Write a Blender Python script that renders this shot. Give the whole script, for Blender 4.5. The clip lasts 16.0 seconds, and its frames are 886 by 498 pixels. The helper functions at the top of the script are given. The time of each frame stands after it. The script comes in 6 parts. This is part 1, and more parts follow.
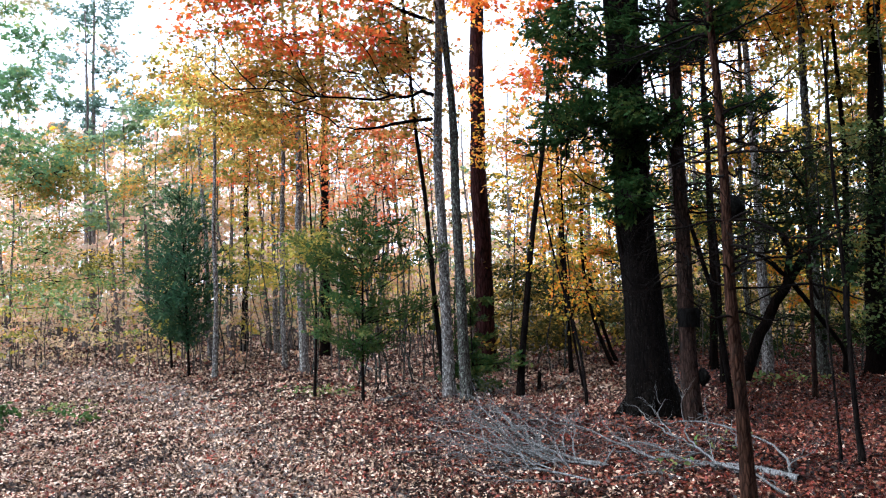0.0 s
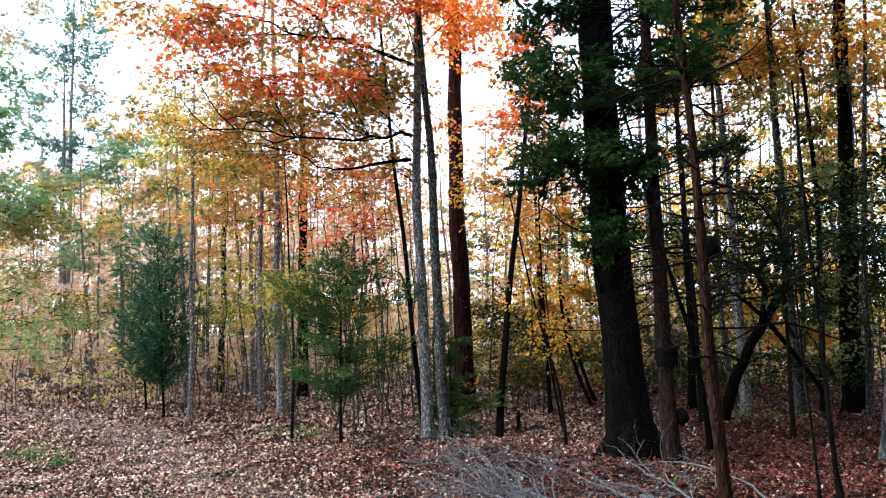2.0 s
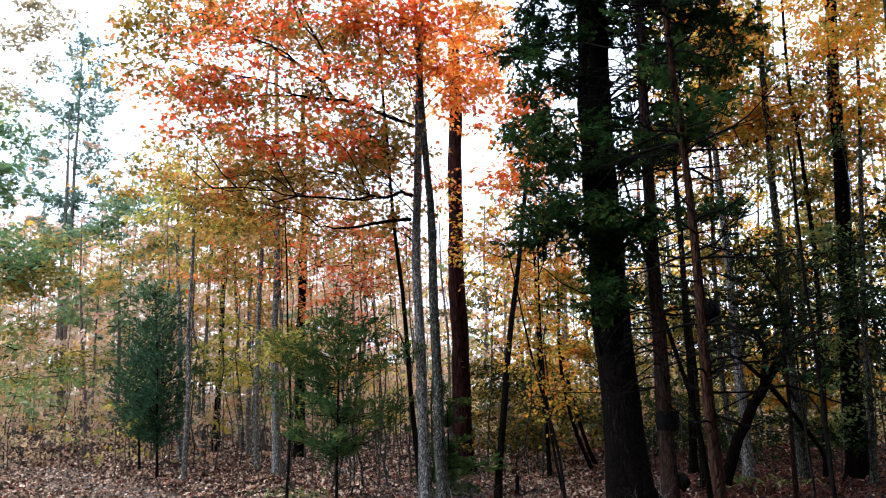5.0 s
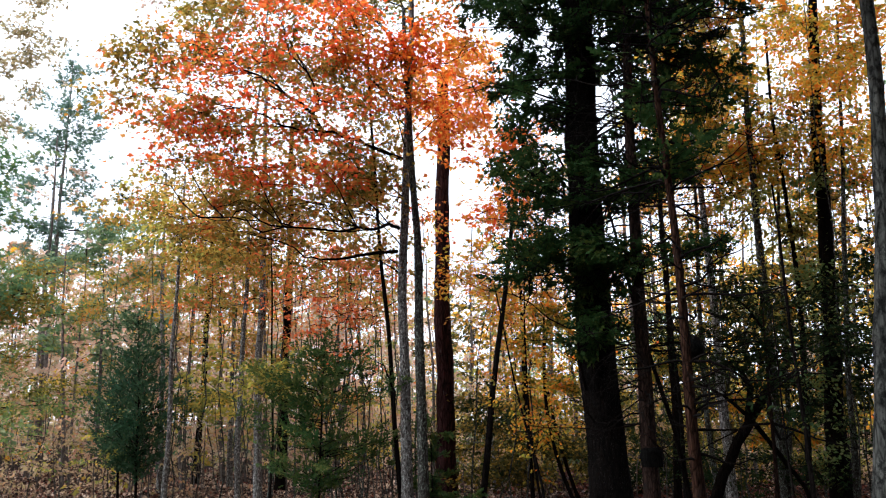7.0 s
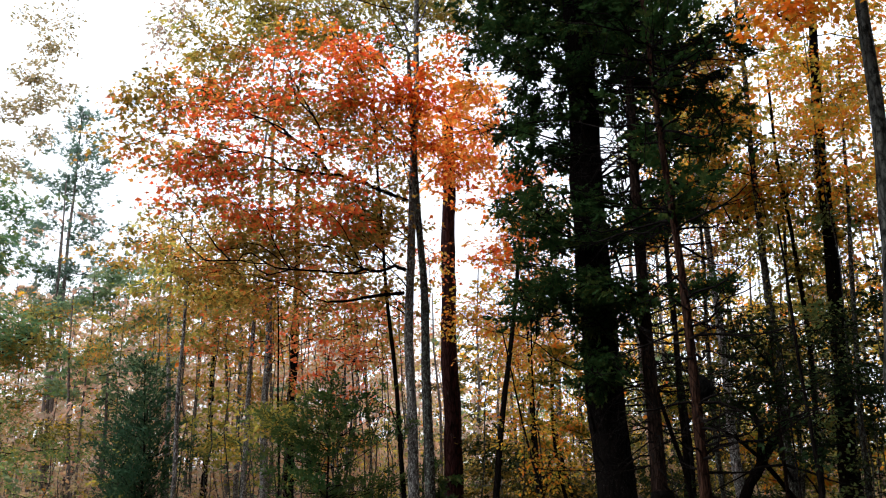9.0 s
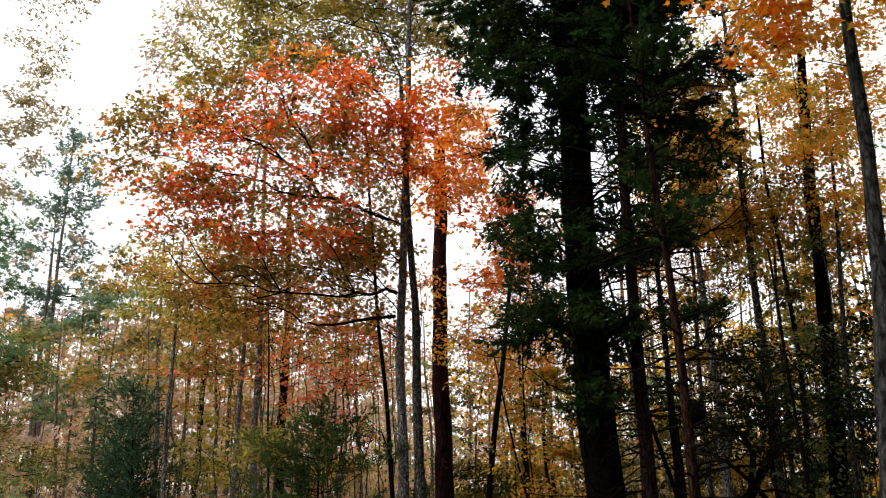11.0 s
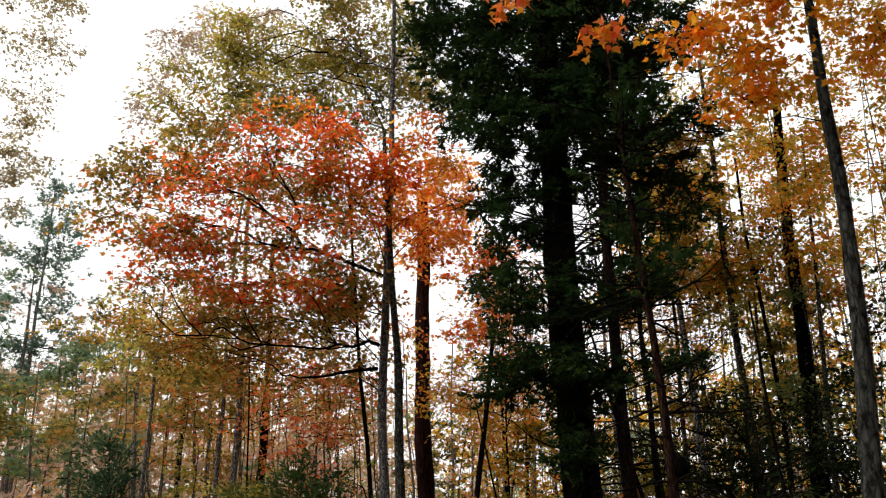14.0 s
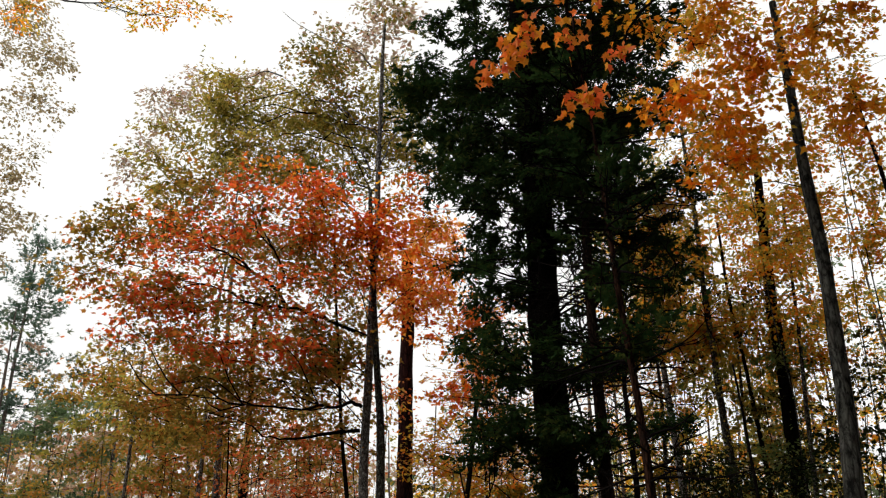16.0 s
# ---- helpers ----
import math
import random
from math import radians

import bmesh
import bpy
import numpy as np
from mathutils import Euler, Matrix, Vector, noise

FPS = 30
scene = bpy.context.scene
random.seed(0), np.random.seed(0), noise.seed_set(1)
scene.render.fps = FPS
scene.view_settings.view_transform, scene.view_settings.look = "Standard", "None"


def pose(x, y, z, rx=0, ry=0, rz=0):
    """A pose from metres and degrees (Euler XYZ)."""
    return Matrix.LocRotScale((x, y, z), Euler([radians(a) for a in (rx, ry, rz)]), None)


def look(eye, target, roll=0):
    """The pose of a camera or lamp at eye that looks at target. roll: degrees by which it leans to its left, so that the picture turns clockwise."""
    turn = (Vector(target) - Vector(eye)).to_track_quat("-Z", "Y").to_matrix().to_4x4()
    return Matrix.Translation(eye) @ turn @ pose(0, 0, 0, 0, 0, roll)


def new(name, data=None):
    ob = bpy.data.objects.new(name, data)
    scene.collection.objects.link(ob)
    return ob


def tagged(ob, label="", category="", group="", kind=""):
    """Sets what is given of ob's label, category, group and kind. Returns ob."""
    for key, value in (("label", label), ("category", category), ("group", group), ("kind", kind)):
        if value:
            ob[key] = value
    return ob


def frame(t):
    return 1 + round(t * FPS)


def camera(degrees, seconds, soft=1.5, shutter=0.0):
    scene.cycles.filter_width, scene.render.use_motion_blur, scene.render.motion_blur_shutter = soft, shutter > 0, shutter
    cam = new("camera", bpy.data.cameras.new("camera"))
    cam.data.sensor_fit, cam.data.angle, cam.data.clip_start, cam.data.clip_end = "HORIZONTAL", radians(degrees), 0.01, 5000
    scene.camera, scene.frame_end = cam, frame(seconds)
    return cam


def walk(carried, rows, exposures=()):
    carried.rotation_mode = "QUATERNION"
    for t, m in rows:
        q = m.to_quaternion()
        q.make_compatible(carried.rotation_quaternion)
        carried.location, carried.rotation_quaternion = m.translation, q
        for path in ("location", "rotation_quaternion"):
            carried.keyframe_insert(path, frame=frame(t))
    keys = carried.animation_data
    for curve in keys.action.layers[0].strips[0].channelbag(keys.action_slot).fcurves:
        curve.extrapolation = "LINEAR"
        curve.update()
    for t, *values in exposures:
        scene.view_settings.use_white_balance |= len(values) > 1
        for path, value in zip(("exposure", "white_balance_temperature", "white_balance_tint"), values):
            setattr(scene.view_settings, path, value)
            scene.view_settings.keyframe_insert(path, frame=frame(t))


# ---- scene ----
cam = camera(55.43, 16.0, soft=1.2)
EYE = 1.5
ROWS = [
    (0.0, 0.000, 0.000, 0.000, 0.00, 3.00, 1.50),
    (0.5, -0.000, -0.003, 0.004, -0.39, 3.78, 1.52),
    (1.0, -0.001, -0.005, 0.008, -0.78, 4.37, 1.50),
    (1.5, -0.001, -0.007, 0.010, -1.05, 4.85, 1.50),
    (2.0, -0.001, -0.009, 0.014, -1.45, 5.60, 1.64),
    (2.5, -0.001, -0.011, 0.018, -1.29, 6.24, 1.42),
    (3.0, -0.001, -0.013, 0.020, -1.49, 6.72, 1.25),
    (3.5, -0.002, -0.015, 0.024, -1.11, 7.56, 1.12),
    (4.0, -0.002, -0.017, 0.027, -1.09, 8.15, 1.36),
    (4.5, -0.002, -0.019, 0.030, -1.30, 8.77, 1.38),
    (5.0, -0.002, -0.021, 0.033, -1.56, 9.54, 1.17),
    (7.5, -0.002, -0.027, 0.044, -2.68, 12.30, 0.53),
    (8.0, -0.002, -0.029, 0.046, -2.33, 13.05, 0.49),
    (8.5, -0.002, -0.030, 0.049, -2.21, 13.86, 0.79),
    (9.0, -0.002, -0.032, 0.051, -2.10, 14.47, 0.89),
    (11.5, -0.002, -0.035, 0.057, -3.08, 16.63, 0.87),
    (12.0, -0.002, -0.036, 0.059, -3.44, 17.32, 0.84),
    (12.5, -0.002, -0.036, 0.059, -3.47, 17.57, 0.78),
    (13.0, -0.002, -0.036, 0.060, -3.73, 17.80, 0.93),
    (13.5, -0.002, -0.037, 0.062, -3.89, 18.60, 1.05),
    (14.0, -0.002, -0.038, 0.063, -3.83, 19.47, 1.18),
    (14.5, -0.001, -0.038, 0.065, -4.23, 20.48, 1.18),
    (15.0, -0.001, -0.039, 0.066, -4.61, 21.31, 1.09),
    (15.5, -0.000, -0.039, 0.068, -4.94, 22.49, 1.11),
    (16.0, -0.000, -0.039, 0.069, -5.01, 23.52, 0.99),
]
EXPOSURES = [(0.0, 2.2, 5250, 7), (3.5, 1.95, 5220, 7), (7.5, 1.36, 5800, 7), (9.0, 1.17, 5950, 7), (12.5, 0.82, 6650, 7), (14.0, 0.7, 6650, 7), (14.5, 0.5, 5620, 7), (15.0, 0.5, 6150, 7), (16.0, 0.38, 6750, 7)]
walk(cam, [(t, pose(x, y, EYE + z, 90 + pitch, roll, yaw)) for t, x, y, z, yaw, pitch, roll in ROWS], EXPOSURES)

# ---- world and light: bright overcast autumn sky ----
SUN_ELEVATION, SUN_AZIMUTH = 52.0, -112.0      # azimuth from straight ahead, minus is to the left
world = bpy.data.worlds.new("overcast_sky")
scene.world = world
world.use_nodes = True
wn, wl = world.node_tree.nodes, world.node_tree.links
wn.clear()
sky = wn.new("ShaderNodeTexSky")
sky.sky_type, sky.sun_disc = "NISHITA", False
sky.sun_elevation, sky.sun_rotation = radians(SUN_ELEVATION), radians(SUN_AZIMUTH)
sky.air_density, sky.dust_density, sky.ozone_density = 1.0, 9.0, 1.0
pale = wn.new("ShaderNodeHueSaturation")
pale.inputs["Saturation"].default_value = 0.12
back = wn.new("ShaderNodeBackground")
back.inputs["Strength"].default_value = 0.15
wout = wn.new("ShaderNodeOutputWorld")
wl.new(sky.outputs[0], pale.inputs["Color"])
cloud = wn.new("ShaderNodeMix")          # an even layer of bright cloud over the clear sky
cloud.data_type = "RGBA"
cloud.inputs["Factor"].default_value = 0.8
cloud.inputs["B"].default_value = (6.0, 6.0, 6.15, 1)
wl.new(pale.outputs[0], cloud.inputs["A"])
wl.new(cloud.outputs["Result"], back.inputs["Color"])
wl.new(back.outputs[0], wout.inputs["Surface"])
sun_data = bpy.data.lights.new("sun", "SUN")
sun_data.energy, sun_data.angle, sun_data.color = 0.8, radians(35), (1.0, 0.96, 0.9)
sun = new("sun", sun_data)
sd = Vector((math.sin(radians(SUN_AZIMUTH)) * math.cos(radians(SUN_ELEVATION)), math.cos(radians(SUN_AZIMUTH)) * math.cos(radians(SUN_ELEVATION)), math.sin(radians(SUN_ELEVATION))))
sun.matrix_world = look(sd * 60, (0, 0, 0))


# ---- materials ----
def material(name):
    m = bpy.data.materials.new(name)
    m.use_nodes = True
    n, l = m.node_tree.nodes, m.node_tree.links
    n.clear()
    out, bsdf = n.new("ShaderNodeOutputMaterial"), n.new("ShaderNodeBsdfPrincipled")
    l.new(bsdf.outputs[0], out.inputs["Surface"])
    return m, n, l, bsdf, out


def ramp(n, stops):
    r = n.new("ShaderNodeValToRGB")
    e = r.color_ramp.elements
    while len(e) < len(stops):
        e.new(0.5)
    for i, c in enumerate(stops):
        e[i].position = c[0]
        e[i].color = (*c[1], 1)
    return r


def spread(colors):
    k = max(1, len(colors) - 1)
    return [(i / k, c) for i, c in enumerate(colors)]


def noise_tex(n, l, coord, scale, detail=6, rough=0.6, stretch=None):
    t = n.new("ShaderNodeTexNoise")
    t.inputs["Scale"].default_value, t.inputs["Detail"].default_value, t.inputs["Roughness"].default_value = scale, detail, rough
    if stretch:
        mp = n.new("ShaderNodeMapping")
        mp.inputs["Scale"].default_value = stretch
        l.new(coord, mp.inputs["Vector"])
        coord = mp.outputs[0]
    l.new(coord, t.inputs["Vector"])
    return t


def mixed(n, l, fac, a, b, blend="MIX"):
    x = n.new("ShaderNodeMix")
    x.data_type, x.blend_type = "RGBA", blend
    for sock, v in ((x.inputs["Factor"], fac), (x.inputs["A"], a), (x.inputs["B"], b)):
        if isinstance(v, (int, float)):
            sock.default_value = v
        elif isinstance(v, tuple):
            sock.default_value = (*v, 1)
        else:
            l.new(v, sock)
    return x.outputs["Result"]


def bark(name, dark, light, patch=None, patch_at=0.6, furrow=26.0, depth=0.8, patch_scale=13.0):
    """Bark with long upright furrows, and lichen or stain patches."""
    m, n, l, b, out = material(name)
    co = n.new("ShaderNodeTexCoord").outputs["Object"]
    fine = noise_tex(n, l, co, furrow, 7, 0.65, (1, 1, 0.16))
    plates = n.new("ShaderNodeTexVoronoi")
    plates.feature = "DISTANCE_TO_EDGE"
    plates.inputs["Scale"].default_value = furrow
    mp = n.new("ShaderNodeMapping")
    mp.inputs["Scale"].default_value = (1, 1, 0.22)
    l.new(co, mp.inputs["Vector"])
    l.new(mp.outputs[0], plates.inputs["Vector"])
    base = ramp(n, [(0.32, dark), (0.68, light)])
    l.new(fine.outputs["Fac"], base.inputs[0])
    gap = ramp(n, [(0.0, (0.12, 0.12, 0.12)), (0.16, (1, 1, 1))])
    l.new(plates.outputs["Distance"], gap.inputs[0])
    col = mixed(n, l, 0.75, base.outputs[0], gap.outputs[0], "MULTIPLY")
    if patch:
        blot = noise_tex(n, l, co, patch_scale, 9, 0.75, (1, 1, 0.55))
        pr = ramp(n, [(patch_at - 0.05, (0, 0, 0)), (patch_at + 0.05, (0.85, 0.85, 0.85))])
        l.new(blot.outputs["Fac"], pr.inputs[0])
        col = mixed(n, l, pr.outputs[0], col, patch)
    l.new(col, b.inputs["Base Color"])
    b.inputs["Roughness"].default_value = 0.92
    b.inputs["Specular IOR Level"].default_value = 0.03
    bump = n.new("ShaderNodeBump")
    bump.inputs["Strength"].default_value, bump.inputs["Distance"].default_value = depth, 0.02
    hgt = mixed(n, l, 0.5, fine.outputs["Fac"], gap.outputs[0])
    l.new(hgt, bump.inputs["Height"])
    l.new(bump.outputs[0], b.inputs["Normal"])
    return m


def leaf(name, colors, through_light=0.64, rough=0.6, gloss=0.08, single=False, stepped=False):
    """Leaves of mixed colours, one colour a leaf, that let light through."""
    m, n, l, b, out = material(name)
    geo = n.new("ShaderNodeNewGeometry")
    pick = ramp(n, spread(colors))
    if stepped:
        pick.color_ramp.interpolation = "CONSTANT"
    co = n.new("ShaderNodeTexCoord").outputs["Object"]
    spot = n.new("ShaderNodeMapRange")       # one twig tends to one colour, each leaf strays from it
    spot.inputs["From Min"].default_value, spot.inputs["From Max"].default_value = 0.33, 0.67
    l.new(noise_tex(n, l, co, 1.7, 2, 0.5).outputs["Fac"], spot.inputs["Value"])
    own = n.new("ShaderNodeMix")
    own.inputs["Factor"].default_value = 1.0 if single else 0.55
    l.new(spot.outputs[0], own.inputs["A"])
    l.new(n.new("ShaderNodeObjectInfo").outputs["Random"] if single else geo.outputs["Random Per Island"], own.inputs["B"])
    even = n.new("ShaderNodeMapRange")
    if not single:
        even.inputs["From Min"].default_value, even.inputs["From Max"].default_value = 0.18, 0.82
    l.new(own.outputs["Result"], even.inputs["Value"])
    l.new(even.outputs[0], pick.inputs[0])
    vary = noise_tex(n, l, co, 1.3, 3, 0.6)
    vr = ramp(n, [(0.3, (0.7, 0.7, 0.7)), (0.7, (1.15, 1.15, 1.15))])
    l.new(vary.outputs["Fac"], vr.inputs[0])
    col = mixed(n, l, 1.0, pick.outputs[0], vr.outputs[0], "MULTIPLY")
    blot = noise_tex(n, l, co, 60.0, 2, 0.5)
    br = ramp(n, [(0.58, (0, 0, 0)), (0.72, (0.3, 0.3, 0.3))])
    l.new(blot.outputs["Fac"], br.inputs[0])
    col = mixed(n, l, br.outputs[0], col, (0.12, 0.06, 0.025))
    l.new(col, b.inputs["Base Color"])
    b.inputs["Roughness"].default_value = rough
    b.inputs["Specular IOR Level"].default_value = gloss
    tr = n.new("ShaderNodeBsdfTranslucent")
    l.new(col, tr.inputs["Color"])
    mx = n.new("ShaderNodeMixShader")
    mx.inputs[0].default_value = through_light
    l.new(b.outputs[0], mx.inputs[1])
    l.new(tr.outputs[0], mx.inputs[2])
    l.new(mx.outputs[0], out.inputs["Surface"])
    return m


RED, ORANGE, AMBER = (0.88, 0.13, 0.04), (0.92, 0.27, 0.025), (0.90, 0.42, 0.03)
YELLOW, OLIVE, GREEN = (0.70, 0.48, 0.07), (0.32, 0.26, 0.045), (0.13, 0.19, 0.045)
leaf_red = leaf("red_maple_leaf", [(0.344, 0.208, 0.032), (0.928, 0.166, 0.037), (0.958, 0.103, 0.032), (0.484, 0.228, 0.037), (0.958, 0.124, 0.037), (0.958, 0.208, 0.046), (0.454, 0.259, 0.041), (0.938, 0.114, 0.037), (0.322, 0.228, 0.037)], 0.8)
leaf_orange = leaf("orange_leaf", [(0.93, 0.12, 0.03), (0.94, 0.185, 0.03), (0.95, 0.261, 0.03), (0.93, 0.153, 0.03), (0.95, 0.326, 0.03), (0.93, 0.414, 0.036), (0.6, 0.326, 0.041)], 0.8)
leaf_amber = leaf("amber_leaf", [(0.85, 0.26, 0.03), ORANGE, AMBER, YELLOW, (0.55, 0.42, 0.06), OLIVE], 0.74)
leaf_yellow = leaf("yellow_green_leaf", [(0.14, 0.18, 0.045), (0.4, 0.34, 0.07), (0.25, 0.26, 0.06), (0.6, 0.46, 0.08), (0.36, 0.32, 0.06), (0.68, 0.4, 0.07)], 0.7)
leaf_olive = leaf("olive_leaf", [(0.11, 0.14, 0.035), (0.24, 0.2, 0.04), (0.16, 0.15, 0.035), (0.34, 0.23, 0.045), (0.2, 0.17, 0.035), (0.42, 0.25, 0.045), (0.5, 0.19, 0.045)], 0.7)
leaf_gold = leaf("dull_gold_leaf", [(0.72, 0.167, 0.025), (0.92, 0.322, 0.031), (0.3, 0.258, 0.037), (0.88, 0.464, 0.037), (0.18, 0.206, 0.037), (0.84, 0.515, 0.044), (0.92, 0.374, 0.031), (0.28, 0.27, 0.037)], 0.74)
leaf_turning = leaf("yellow_green_amber_leaf", [(0.088, 0.123, 0.025), (0.374, 0.335, 0.04), (0.176, 0.179, 0.029), (0.792, 0.491, 0.051), (0.297, 0.246, 0.04), (0.946, 0.424, 0.034), (0.96, 0.279, 0.028)], 0.73)
leaf_near = leaf("near_orange_leaf", [(0.9, 0.22, 0.02), (0.94, 0.34, 0.025), (0.95, 0.44, 0.03), (0.92, 0.26, 0.02), (0.96, 0.52, 0.04), (0.95, 0.38, 0.03), (0.68, 0.46, 0.05)], 0.84, 0.5, 0.2)
leaf_flame = leaf("orange_red_leaf", [(0.94, 0.4, 0.053), (0.94, 0.213, 0.06), (0.95, 0.45, 0.06), (0.93, 0.55, 0.075), (0.94, 0.275, 0.06), (0.92, 0.6, 0.09)], 0.8)
leaf_flame_piece = leaf("single_orange_leaf", [ORANGE, RED, (0.9, 0.3, 0.05), AMBER, ORANGE], 0.6, 0.55, 0.2, True)
# shade put into leaf colour: the first is a darker copy of the second
leaf_shade = leaf("shade_tinted_green_gold_leaf", [(0.025, 0.04, 0.012), (0.075, 0.062, 0.014), (0.02, 0.034, 0.01), (0.24, 0.15, 0.024), (0.042, 0.05, 0.013), (0.48, 0.27, 0.034)], 0.5)
leaf_dimmed = leaf("dimmed_green_gold_leaf", [(0.06, 0.09, 0.025), (0.2, 0.16, 0.03), (0.05, 0.075, 0.02), (0.45, 0.33, 0.05), (0.12, 0.13, 0.03), (0.7, 0.42, 0.05)], 0.6)
leaf_bluepine = leaf("blue_green_needle", [(0.11, 0.18, 0.14), (0.16, 0.24, 0.18), (0.1, 0.16, 0.12), (0.22, 0.27, 0.18)], 0.45, 0.6, 0.1)
leaf_teal = leaf("teal_green_leaf", [(0.095, 0.19, 0.079), (0.147, 0.25, 0.101), (0.084, 0.16, 0.065), (0.273, 0.29, 0.079)], 0.5, 0.6, 0.15)
leaf_brownish = leaf("brownish_olive_leaf", [(0.40, 0.32, 0.19), (0.48, 0.34, 0.19), (0.32, 0.29, 0.16), (0.52, 0.4, 0.2)], 0.65)
# mixed leaf colours paled to stand for haze beyond the trail
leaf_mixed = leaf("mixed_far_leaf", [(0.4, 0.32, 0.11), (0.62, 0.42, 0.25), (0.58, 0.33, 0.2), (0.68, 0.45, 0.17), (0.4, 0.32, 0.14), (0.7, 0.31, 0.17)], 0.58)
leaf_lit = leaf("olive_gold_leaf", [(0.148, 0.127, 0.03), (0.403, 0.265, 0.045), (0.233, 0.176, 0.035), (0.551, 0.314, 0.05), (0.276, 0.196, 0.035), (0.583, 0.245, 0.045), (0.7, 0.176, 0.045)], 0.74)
leaf_top = leaf("yellow_olive_leaf", [(0.16, 0.17, 0.04), (0.4, 0.32, 0.065), (0.24, 0.22, 0.05), (0.52, 0.39, 0.075), (0.32, 0.26, 0.05), (0.5, 0.27, 0.05)], 0.78)
leaf_coral = leaf("coral_leaf", [(0.5, 0.36, 0.09), (0.86, 0.24, 0.06), (0.88, 0.13, 0.05), (0.46, 0.3, 0.08), (0.9, 0.17, 0.06), (0.8, 0.3, 0.08)], 0.74)
leaf_rust = leaf("rust_orange_leaf", [(0.45, 0.138, 0.06), (0.85, 0.368, 0.072), (0.6, 0.207, 0.06), (0.88, 0.483, 0.072), (0.34, 0.23, 0.06), (0.8, 0.23, 0.072), (0.7, 0.46, 0.096)], 0.72)
leaf_bronze = leaf("bronze_olive_leaf", [GREEN, (0.38, 0.29, 0.06), OLIVE, (0.58, 0.34, 0.065), (0.5, 0.29, 0.06), (0.68, 0.22, 0.06), (0.4, 0.28, 0.06)], 0.64)
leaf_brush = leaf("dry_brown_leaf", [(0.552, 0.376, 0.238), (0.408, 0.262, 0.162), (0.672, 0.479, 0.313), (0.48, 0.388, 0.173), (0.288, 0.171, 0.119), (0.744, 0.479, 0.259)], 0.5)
# leaf_pink, leaf_pale and leaf_far carry the far haze as paler colour
leaf_pink = leaf("haze_paled_pink_leaf", [(0.62, 0.36, 0.26), (0.56, 0.4, 0.28), (0.62, 0.32, 0.22), (0.52, 0.38, 0.24)], 0.5)
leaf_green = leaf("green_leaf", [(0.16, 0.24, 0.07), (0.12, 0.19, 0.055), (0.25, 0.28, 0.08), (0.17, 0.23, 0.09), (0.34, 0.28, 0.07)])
leaf_pale = leaf("haze_pale_leaf", [(0.54, 0.44, 0.32), (0.58, 0.43, 0.33), (0.6, 0.36, 0.28), (0.58, 0.49, 0.32), (0.46, 0.41, 0.25), (0.58, 0.4, 0.28)], 0.55)
leaf_far = leaf("haze_paled_far_leaf", [(0.56, 0.35, 0.21), (0.6, 0.33, 0.21), (0.48, 0.37, 0.19), (0.64, 0.41, 0.22), (0.54, 0.25, 0.17), (0.62, 0.37, 0.17)], 0.58)
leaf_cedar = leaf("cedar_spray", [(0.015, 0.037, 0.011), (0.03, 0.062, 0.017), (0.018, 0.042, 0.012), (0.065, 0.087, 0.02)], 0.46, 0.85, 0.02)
leaf_cedar_light = leaf("young_cedar_spray", [(0.025, 0.065, 0.018), (0.045, 0.09, 0.024), (0.07, 0.115, 0.028), (0.14, 0.15, 0.038)], 0.4, 0.7, 0.1)
leaf_bluecedar = leaf("blue_green_cedar_spray", [(0.026, 0.068, 0.034), (0.048, 0.105, 0.048), (0.024, 0.058, 0.03), (0.09, 0.14, 0.055)], 0.35, 0.7, 0.1)
# shrub green taken near black, with the shade under the trees in it
leaf_holly = leaf("shade_dark_shrub_leaf", [(0.010, 0.022, 0.008), (0.018, 0.034, 0.012), (0.014, 0.025, 0.009), (0.05, 0.055, 0.016)], 0.3, 0.8, 0.02)
leaf_pine = leaf("pine_needle", [(0.12, 0.19, 0.09), (0.17, 0.25, 0.12), (0.22, 0.28, 0.14), (0.32, 0.33, 0.15)], 0.5, 0.5)
# red mix darkened for the shaded floor; near-black leaves stand for shade between leaves
litter_red = leaf("fallen_red_brown_leaf", [(0.006, 0.0023, 0.0017), (0.072, 0.0117, 0.0068), (0.18, 0.0495, 0.0238), (0.12, 0.0198, 0.011), (0.036, 0.0081, 0.0051), (0.24, 0.09, 0.0493), (0.0144, 0.0045, 0.003), (0.156, 0.0252, 0.0136), (0.096, 0.027, 0.0145)], 0.08, 0.6, 0.2, stepped=True)
litter_tan = leaf("fallen_tan_leaf", [(0.0229, 0.012, 0.0086), (0.416, 0.26, 0.168), (0.1872, 0.095, 0.0595), (0.5616, 0.39, 0.2688), (0.312, 0.19, 0.1248), (0.0572, 0.028, 0.0182), (0.4784, 0.33, 0.2256), (0.6864, 0.51, 0.384), (0.1144, 0.055, 0.0346), (0.312, 0.075, 0.0461), (0.364, 0.235, 0.1584)], 0.08, 0.6, 0.2, stepped=True)

# the wood's shade is worked into these two barks, darker than bark itself
bark_dark = bark("shade_dark_furrowed_bark", (0.001, 0.0007, 0.0006), (0.011, 0.007, 0.0055), (0.02, 0.018, 0.015), 0.70, 34, 1.0)
bark_oak = bark("shade_dark_oak_bark", (0.0006, 0.0005, 0.0004), (0.007, 0.005, 0.004), (0.045, 0.038, 0.035), 0.62, 30, 1.0, 60.0)
bark_pine = bark("red_brown_pine_bark", (0.006, 0.003, 0.003), (0.05, 0.0195, 0.018), (0.07, 0.06, 0.055), 0.66, 20, 0.9)
